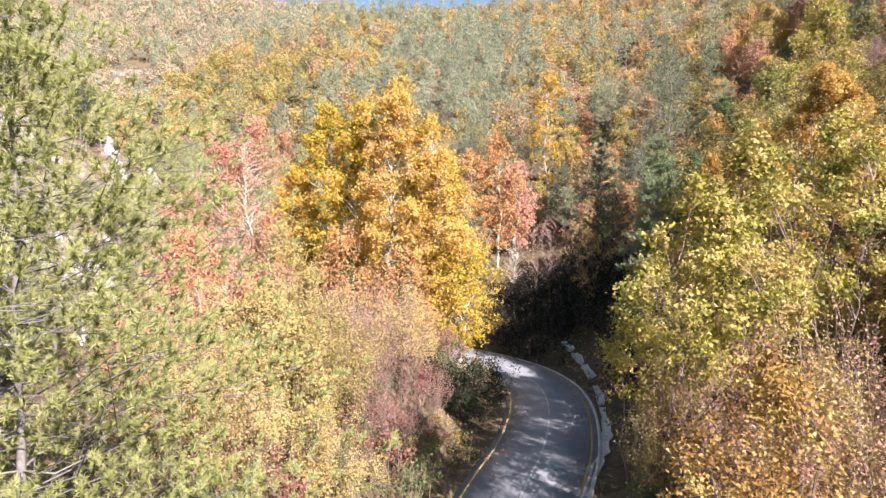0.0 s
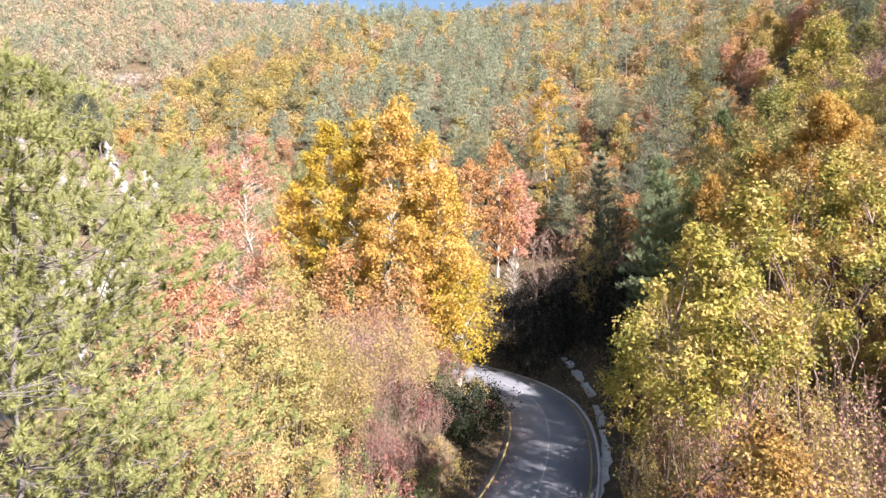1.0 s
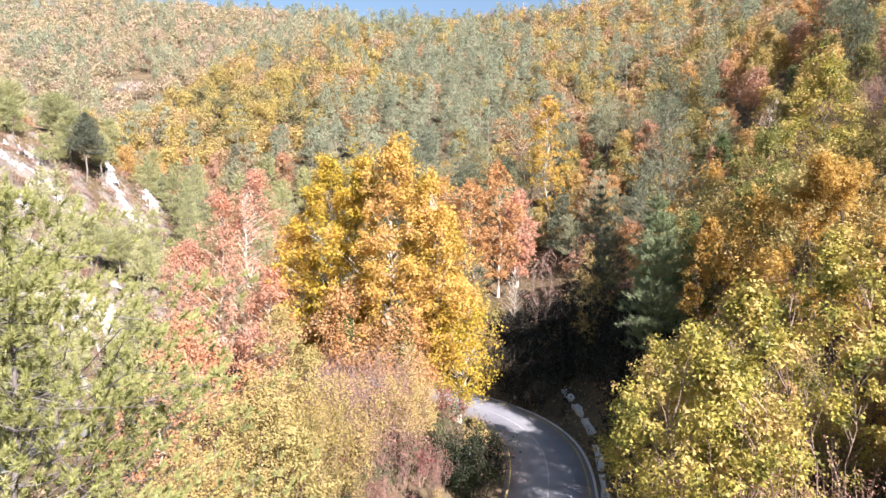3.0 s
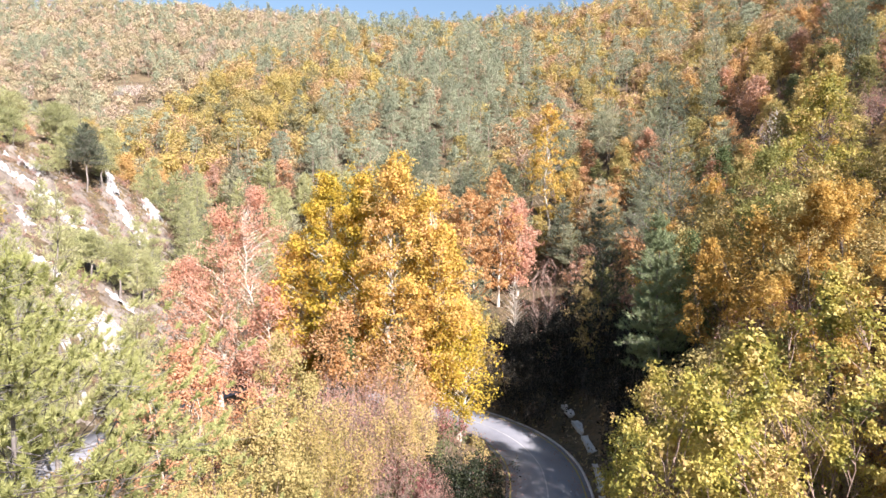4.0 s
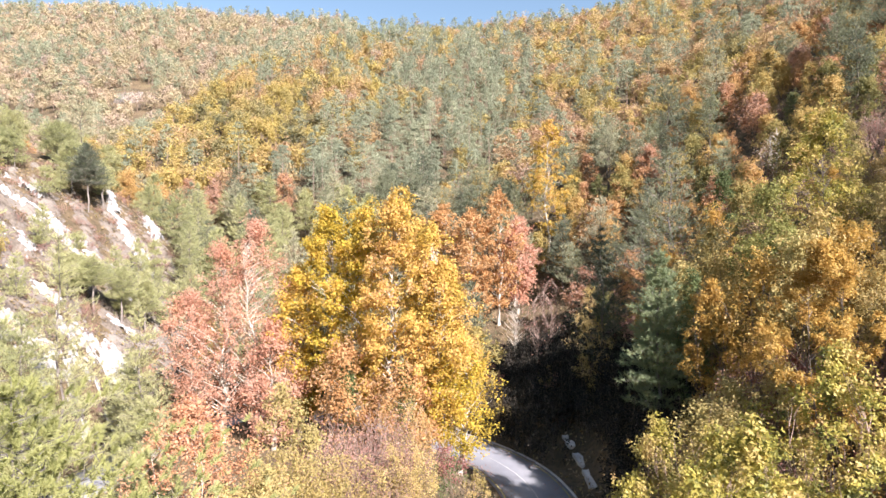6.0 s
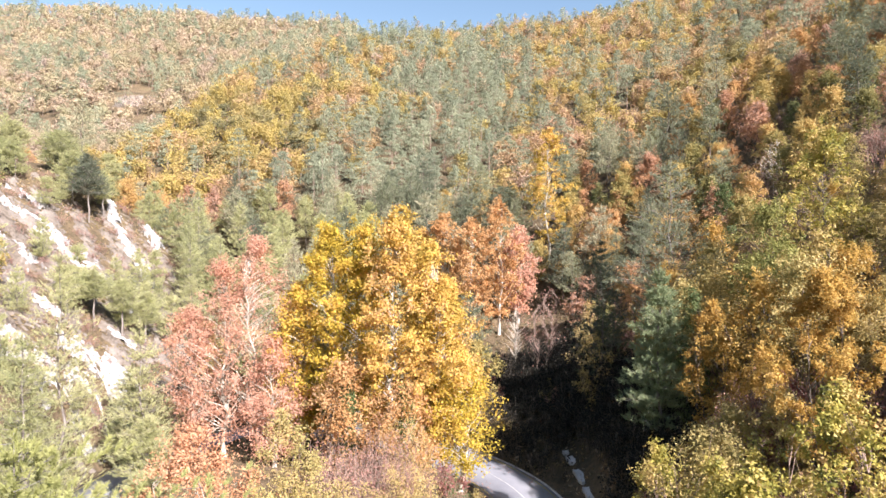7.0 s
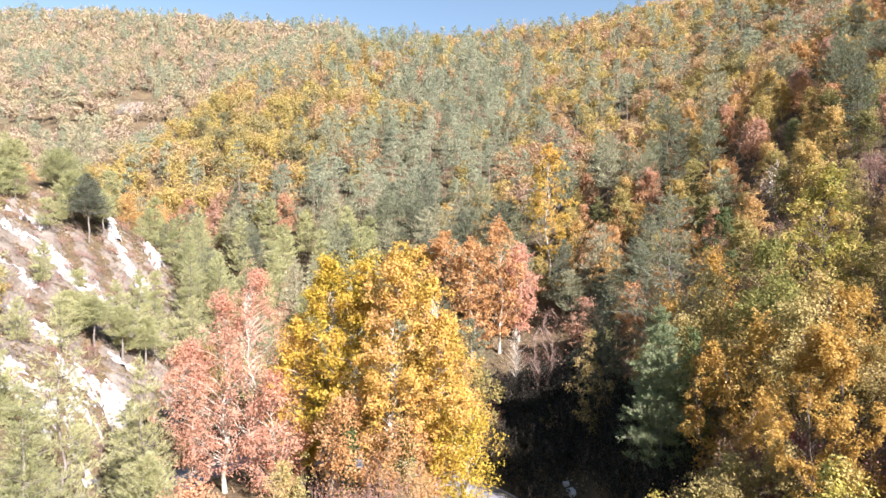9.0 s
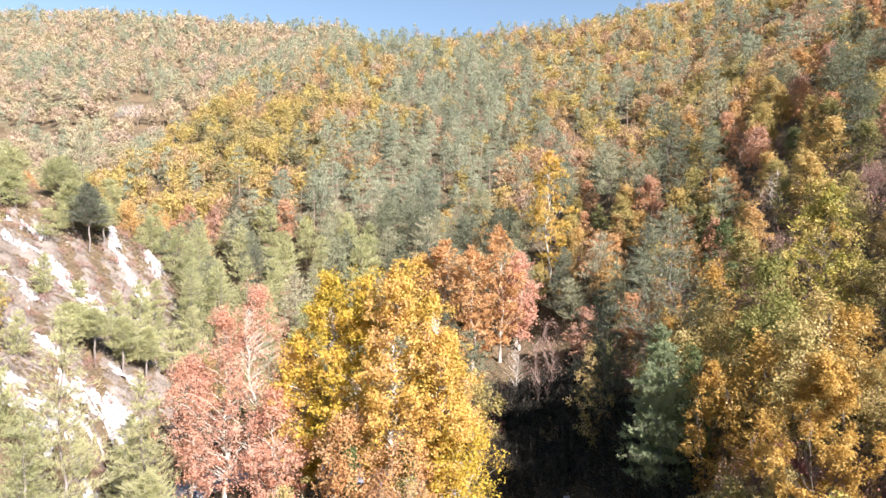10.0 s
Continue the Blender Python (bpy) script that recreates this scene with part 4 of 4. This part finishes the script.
stem_kinds = [thicket("near_stem_%d" % k, 180 + k, 8.0, 1.7, (M_HAZEL, M_TAN, M_ALDER)[k], M_TWIG, stems=30, leaves=3600, leaf=0.095, stem_r=0.022, spread=0.75, bare=0.25, tri=True) for k in range(3)]
for k, (x, y, h) in enumerate(((11.8, 17.2, 8.0), (13.6, 17.8, 9.0), (15.4, 20.2, 7.0), (13.0, 15.2, 7.5), (10.4, 16.0, 7.0), (17.0, 22.2, 7.5), (9.4, 17.6, 5.5), (14.4, 22.4, 6.5), (11.2, 23.4, 6.5), (9.5, 26.5, 5.8), (11.0, 28.6, 6.2), (10.6, 24.2, 6.2), (11.6, 31.5, 6.2), (12.8, 34.5, 5.5), (13.6, 31.0, 7.0), (15.8, 17.0, 9.0), (12.4, 26.4, 7.0), (18.5, 27.5, 9.0), (9.8, 13.2, 6.0))):
    plant("stem_thicket", stem_kinds[k % 3], "thicket of slim pinkish stems with small yellowing leaves", "bush", "undergrowth on the right bank", x, y, 53 * k, h / 8.0)
for k, (x, y, h) in enumerate(((10.0, 19.0, 9.2), (12.2, 19.0, 9.6), (8.8, 18.6, 7.4), (11.0, 18.0, 8.6), (13.2, 19.6, 9.0), (14.6, 18.8, 7.5))):
    plant("stem_thicket", stem_kinds[(1, 0)[k % 2]], "thicket of bare pinkish stems with dry leaves", "bush", "undergrowth on the right bank", x, y, 67 * k, h / 8.0, wide=0.8)
# undergrowth close above the road, and the shrubs of the stream bed, shade in their colour
low_kinds = [thicket("low_%d" % k, 170 + k, 3.2, 1.5, (M_RUST, M_HAZEL, M_GREEN, M_SHADE_LEAF)[k], (M_TWIG, M_TWIG, M_TWIG, M_BARK)[k], stems=16, leaves=650, leaf=0.15, stem_r=0.018, spread=0.8, bare=0.05, tri=True) for k in range(4)]
X, Y = scatter(5, 26, 11, 44, 2.0, 38)
X2, Y2 = scatter(7, 26, 46, 99, 1.55, 39)
X, Y = np.concatenate([X, X2]), np.concatenate([Y, Y2])
keep = (road_gap(X, Y) > np.where(Y < 47, 5.7, 4.5)) & (X < 0.74 * Y + 2)
keep &= np.min(np.hypot(X[:, None] - CHANNEL[None, :, 0], Y[:, None] - CHANNEL[None, :, 1]), 1) > 1.7
X3, Y3 = scatter(-9, 5, 20, 53, 1.9, 41)
k3 = (road_gap(X3, Y3) > 4.6) & (np.hypot(X3 - 1.8, Y3 - 41.5) > 3.2) & (X3 < np.interp(Y3, CENTRE[:, 1][:150], CENTRE[:, 0][:150]))
X, Y, keep = np.concatenate([X, X3]), np.concatenate([Y, Y3]), np.concatenate([keep, k3])
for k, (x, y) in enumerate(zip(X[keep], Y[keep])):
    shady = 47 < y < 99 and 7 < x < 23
    plant("shade_dark_shrub" if shady else "low_shrub", low_kinds[3 if shady else k % 3], "stream bed shrub with shade painted into its near-black leaves" if shady else "low shrub with dry autumn leaves near the road", "bush", "shrubs of the stream bed" if shady else "undergrowth along the road", x, y, rng.uniform(0, 360), rng.uniform(0.5, 1.15) * (1.5 if shady and x > 11 else 1.1 if shady else 1))
# the last bush also wears the leaf colour darkened for shade
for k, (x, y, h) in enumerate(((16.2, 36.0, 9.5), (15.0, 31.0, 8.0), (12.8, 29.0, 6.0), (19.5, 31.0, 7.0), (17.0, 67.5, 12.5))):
    plant("hazel_bush", (bush_a[k % 3] if k < 4 else low_kinds[3]), "tall olive-yellow bush above the stream" if k < 4 else "tall bush above the stream, shade painted into its near-black leaves", "bush", "bushes on the steep bank", x, y, 80 * k, h / (9.0 if k < 4 else 4.0), wide=1.0 if k < 4 else 0.7)
bare_kinds = [broadleaf("bare_%d" % k, 240 + k, 10.0, 3.0, 0.25, M_TAN, M_PALE if k else M_TWIG, leaves=260, clumps=120, leaf=0.2, tri=True, trunk_r=0.13, clump_r=0.9, limb_r=0.022, stems=2) for k in range(2)]
for k, (x, y, h) in enumerate(((14.9, 88.5, 12.0), (11.8, 97.0, 10.0), (28.5, 121.0, 10.0), (31.5, 117.0, 9.5), (17.8, 99.0, 11.0), (-116, 182, 14.0), (-110, 186, 13.0), (-121, 190, 13.0), (50.0, 92.0, 9.0), (54.0, 96.0, 9.0))):
    plant("bare_tree", bare_kinds[k % 2], "leafless tree with pale spreading branches", "tree", "bare trees", x, y, 47 * k, h / 10.0)
for x, y, z, ax, ay, ln in ((0.9, 41.0, -1.2, -0.7, 0.5, 2.6), (12.9, 36.5, -1.4, 0.9, -0.2, 2.4), (-2.0, 33.5, 0.2, -0.8, 0.3, 2.0)):
    rb = np.random.default_rng(int(100 * y))
    a = np.array([x, y, ground_at(x, y) + 0.15])
    b = a + np.array([ax * ln, ay * ln, 0.9])
    P = bend(rb, a, b, 6, 0.05, 0.05)
    paths = [(P, 0.05 * np.linspace(1, 0.3, 6))] + [(bend(rb, P[i], P[i] + rb.normal(size=3) * 0.35 + np.array([0, 0, 0.3]), 4), 0.02 * np.linspace(1, 0.3, 4)) for i in (2, 3, 3, 4)]
    v, f = tube_geo(paths, 5)
    tagged(new("dead_branch", np_mesh("dead_branch", v, f, M_PALE, smooth=True)), "bleached dead branch lying beside the road", "branch", "dead branches")
rl = np.random.default_rng(91)
i = rl.integers(60, 160, 2600)
u = np.where(rl.uniform(size=2600) < 0.5, -1, 1) * (3.35 - np.abs(rl.normal(size=2600)) * 0.7)
P = CENTRE[i] + side[i] * u[:, None] + rl.normal(size=(2600, 2)) * 0.3
v, f = leaf_geo(rl, np.c_[P, np.full(2600, ROAD_Z + 0.035)], np.tile([[0, 0, 1.0]], (2600, 1)), 0.13, 0.1, 0.95, 1.0, tri=True)
v[:, 2] = np.maximum(v[:, 2], ROAD_Z + 0.012)
tagged(new("fallen_leaves", np_mesh("fallen_leaves", v, f, M_TAN)), "scattered fallen leaves along the edges of the road", "leaves", kind="stuff")
# low growth and leaf litter
X, Y = scatter(-75, 60, 8, 118, 0.75, 34)
keep = (road_gap(X, Y) > 3.9) & (np.abs(X) < 0.8 * Y + 4) & ((waves(X, Y, 14, 35) + rng.normal(size=len(X)) * 0.5) > -0.2)
X, Y = X[keep], Y[keep]
Z = land(X, Y)
C = np.repeat(np.stack([X, Y, Z + 0.12], 1), 4, 0) + rng.normal(size=(4 * len(X), 3)) * np.array([0.3, 0.3, 0.12])
O = unit(rng.normal(size=C.shape) * 0.5 + np.array([0, 0, 1.0]))
lv, lf = leaf_geo(rng, C, O, 0.42, 0.2, 0.5)
tagged(new("undergrowth", np_mesh("undergrowth", lv, lf, M_GRASS)), "low dry grass, bracken and fallen leaves", "undergrowth", kind="stuff")

# trees near enough to be told apart: the right bank and the foot of the hills
X, Y = scatter(-120, 125, 20, 150, 5.7, 31)
# this scatter runs on beyond the view: unseen trees added to shade road and stream
X2, Y2 = scatter(15, 62, -14, 92, 4.6, 37)
X, Y = np.concatenate([X, X2]), np.concatenate([Y, Y2])
keep = ((np.abs(X) < 0.80 * Y + 6) | ((X > 15) & (Y < 60) & (Y > 8 - 0.4 * X))) & (road_gap(X, Y) > 7) & ~bare(X, Y)
keep &= (land(X, Y) > 0.5) & ~((X < 14) & (Y < 60)) & ~((X > 4) & (X < 22) & (Y > 46) & (Y < 108))
keep &= np.min(np.hypot(X[:, None] - taken[None, :, 0], Y[:, None] - taken[None, :, 1]), 1) > 3.2
X, Y = X[keep], Y[keep]
share = pine_share(X, Y)
share = np.where((X > 14) & (Y < 100), 0.16, share)
kind = rng.uniform(size=len(X))
count = [0, 0, 0]
for x, y, s, u in zip(X, Y, share, kind):
    turn, sc = rng.uniform(0, 360), rng.uniform(0.7, 1.15)
    near_bank = x > 12 and y < 95
    if u < s and not near_bank and count[0] < 290:
        count[0] += 1
        lush = x < -16 and count[0] % 3
        plant("pine_tree", pine_kinds[4 + count[0] % 2] if lush else pine_kinds[count[0] % 4], "young bright green pine on the wooded slope" if lush else "green pine on the wooded slope", "tree", "woods on the slopes", x, y, turn, sc, wide=rng.uniform(0.85, 1.15))
    elif u > (0.55 if near_bank else 0.95):
        count[2] += 1
        plant("bare_shrub", twig_kinds[count[2] % 2], "shrub of bare reddish twigs on the slope", "bush", "undergrowth on the slopes", x, y, turn, sc * 0.8)
    elif count[1] < 330:
        count[1] += 1
        plant("oak_tree", bank_kinds[count[1] % 3] if x > 12 and y < 78 else oak_kinds[count[1] % 5], "small oak in autumn leaf on the wooded slope", "tree", "woods on the slopes", x, y, turn, sc * (0.88 if near_bank else 1))


def crown_points(seed, n, pine_like):
    """Leaf places of one far crown of height 1: centre, way out."""
    r = np.random.default_rng(seed)
    if pine_like:
        m = 26
        t = (np.arange(m) + r.uniform(0, 1, m)) / m
        a = r.uniform(0, 6.28, m)
        rad = 0.25 * (1 - t) ** 0.65 * np.sqrt(r.uniform(0.25, 1, m))
        c = np.stack([np.cos(a) * rad, np.sin(a) * rad, 0.16 + 0.78 * t], 1)
        i = r.integers(m, size=n)
        o = on_ball(r, n)
        o[:, 2] = np.abs(o[:, 2]) * 0.8 - 0.1
        return c[i] + o * np.array([0.12, 0.12, 0.07]) * (1.15 - 0.7 * t[i])[:, None], unit(o + c[i] * np.array([2, 2, 0]) + np.array([0, 0, 0.25]))
    m = 20
    c = on_ball(r, m) * np.array([0.25, 0.25, 0.33]) * r.uniform(0.35, 1.15, (m, 1)) + np.array([0, 0, 0.56])
    i = r.integers(m, size=n)
    off = r.normal(size=(m, 5, 3)) * 0.075
    d = off[i, r.integers(5, size=n)] + r.normal(size=(n, 3)) * 0.036
    return c[i] + d, unit(d / 0.09 + 3.0 * (c[i] - np.array([0, 0, 0.45])))


def far_wood(name, X, Y, H, tone, n, size, pine_like, material, label, seed):
    r = np.random.default_rng(seed)
    kinds = [crown_points(seed + k, n, pine_like) for k in range(6)]
    Z = land(X, Y)
    Vs, ts = [], []
    for k in range(6):
        sel = np.arange(len(X)) % 6 == k
        m = sel.sum()
        P, o = kinds[k]
        a = r.uniform(0, 6.28, m)
        ca, sa = np.cos(a)[:, None], np.sin(a)[:, None]
        h = H[sel][:, None]
        wd = r.uniform(0.85, 1.3, (m, 1))
        C = np.stack([X[sel][:, None] + (P[:, 0] * ca - P[:, 1] * sa) * h * wd, Y[sel][:, None] + (P[:, 0] * sa + P[:, 1] * ca) * h * wd, Z[sel][:, None] + P[:, 2] * h], -1).reshape(-1, 3)
        O = np.stack([o[:, 0] * ca - o[:, 1] * sa, o[:, 0] * sa + o[:, 1] * ca, np.broadcast_to(o[:, 2], (m, n))], -1).reshape(-1, 3)
        v, _ = leaf_geo(r, C, O, size, size * (0.26 if pine_like else 0.8), 0.85, tri=True, lift=1.3 if pine_like else -0.1)
        Vs.append(v)
        ts.append(np.repeat(tone[sel], n * 3))
    V = np.concatenate(Vs)
    me = np_mesh(name, V, np.arange(len(V)).reshape(-1, 3), material, np.concatenate(ts))
    return tagged(new(name, me), label, "trees", kind="stuff")


def far_trunks(name, X, Y, H, material):
    Z = land(X, Y)
    r = 0.14
    tri = np.array([[r, 0], [-0.5 * r, 0.87 * r], [-0.5 * r, -0.87 * r]])
    lo = np.stack([X[:, None] + tri[:, 0], Y[:, None] + tri[:, 1], np.repeat((Z - 0.5)[:, None], 3, 1)], -1)
    hi = np.stack([X[:, None] + 0.3 * tri[:, 0], Y[:, None] + 0.3 * tri[:, 1], np.repeat((Z + 0.8 * H)[:, None], 3, 1)], -1)
    V = np.concatenate([lo, hi], 1).reshape(-1, 3)
    b = np.arange(len(X))[:, None, None] * 6
    F = (b + np.array([[0, 1, 4, 3], [1, 2, 5, 4], [2, 0, 3, 5]])[None]).reshape(-1, 4)
    return tagged(new(name, np_mesh(name, V, F, material)), "thin pale trunks of the distant woods", "trees", kind="stuff")


AX, AY, AH = [], [], []
for band, (y0, y1, step, n_p, n_o, sz) in enumerate(((150, 245, 6.2, 1200, 1000, 0.54), (245, 400, 6.4, 480, 430, 0.80), (400, 560, 7.4, 230, 220, 1.15))):
    X, Y = scatter(-430, 380, y0, y1, step, 50 + band)
    keep = (np.abs(X) < 0.80 * Y + 8) & ~bare(X, Y)
    if band == 2:
        keep &= X < -35
    keep &= ~((X > -60) & (Y > 372 + 0.32 * np.maximum(X, 0)))
    keep &= ~((Y > 255) & (Y < 300) & (X < -110)) | (rng.uniform(size=len(X)) < 0.6)
    X, Y = X[keep], Y[keep]
    ip = rng.uniform(size=len(X)) < pine_share(X, Y)
    H = np.where(ip, rng.uniform(10, 18, len(X)), rng.uniform(7.5, 12.5, len(X)))
    tn = np.where(ip, np.clip(0.5 + 0.25 * rng.normal(size=len(X)), 0, 1), tone_share(X, Y, rng))
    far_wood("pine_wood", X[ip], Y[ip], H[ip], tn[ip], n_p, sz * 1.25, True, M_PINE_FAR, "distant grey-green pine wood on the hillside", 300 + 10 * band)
    # oaks of the far slope get the leaf colour with haze painted in
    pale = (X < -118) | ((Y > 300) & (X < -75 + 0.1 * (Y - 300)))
    for sel, mat, lab in ((~ip & ~pale, M_OAK_FAR, "distant oak wood in yellow, orange and brown"), (~ip & pale, M_OAK_HAZE, "far oak wood below the ridge, haze painted into its leaf colour")):
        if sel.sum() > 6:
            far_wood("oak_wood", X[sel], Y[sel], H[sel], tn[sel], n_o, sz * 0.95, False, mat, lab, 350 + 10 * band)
    AX.append(X), AY.append(Y), AH.append(H)
far_trunks("wood_trunks", np.concatenate(AX), np.concatenate(AY), np.concatenate(AH), M_TWIG)
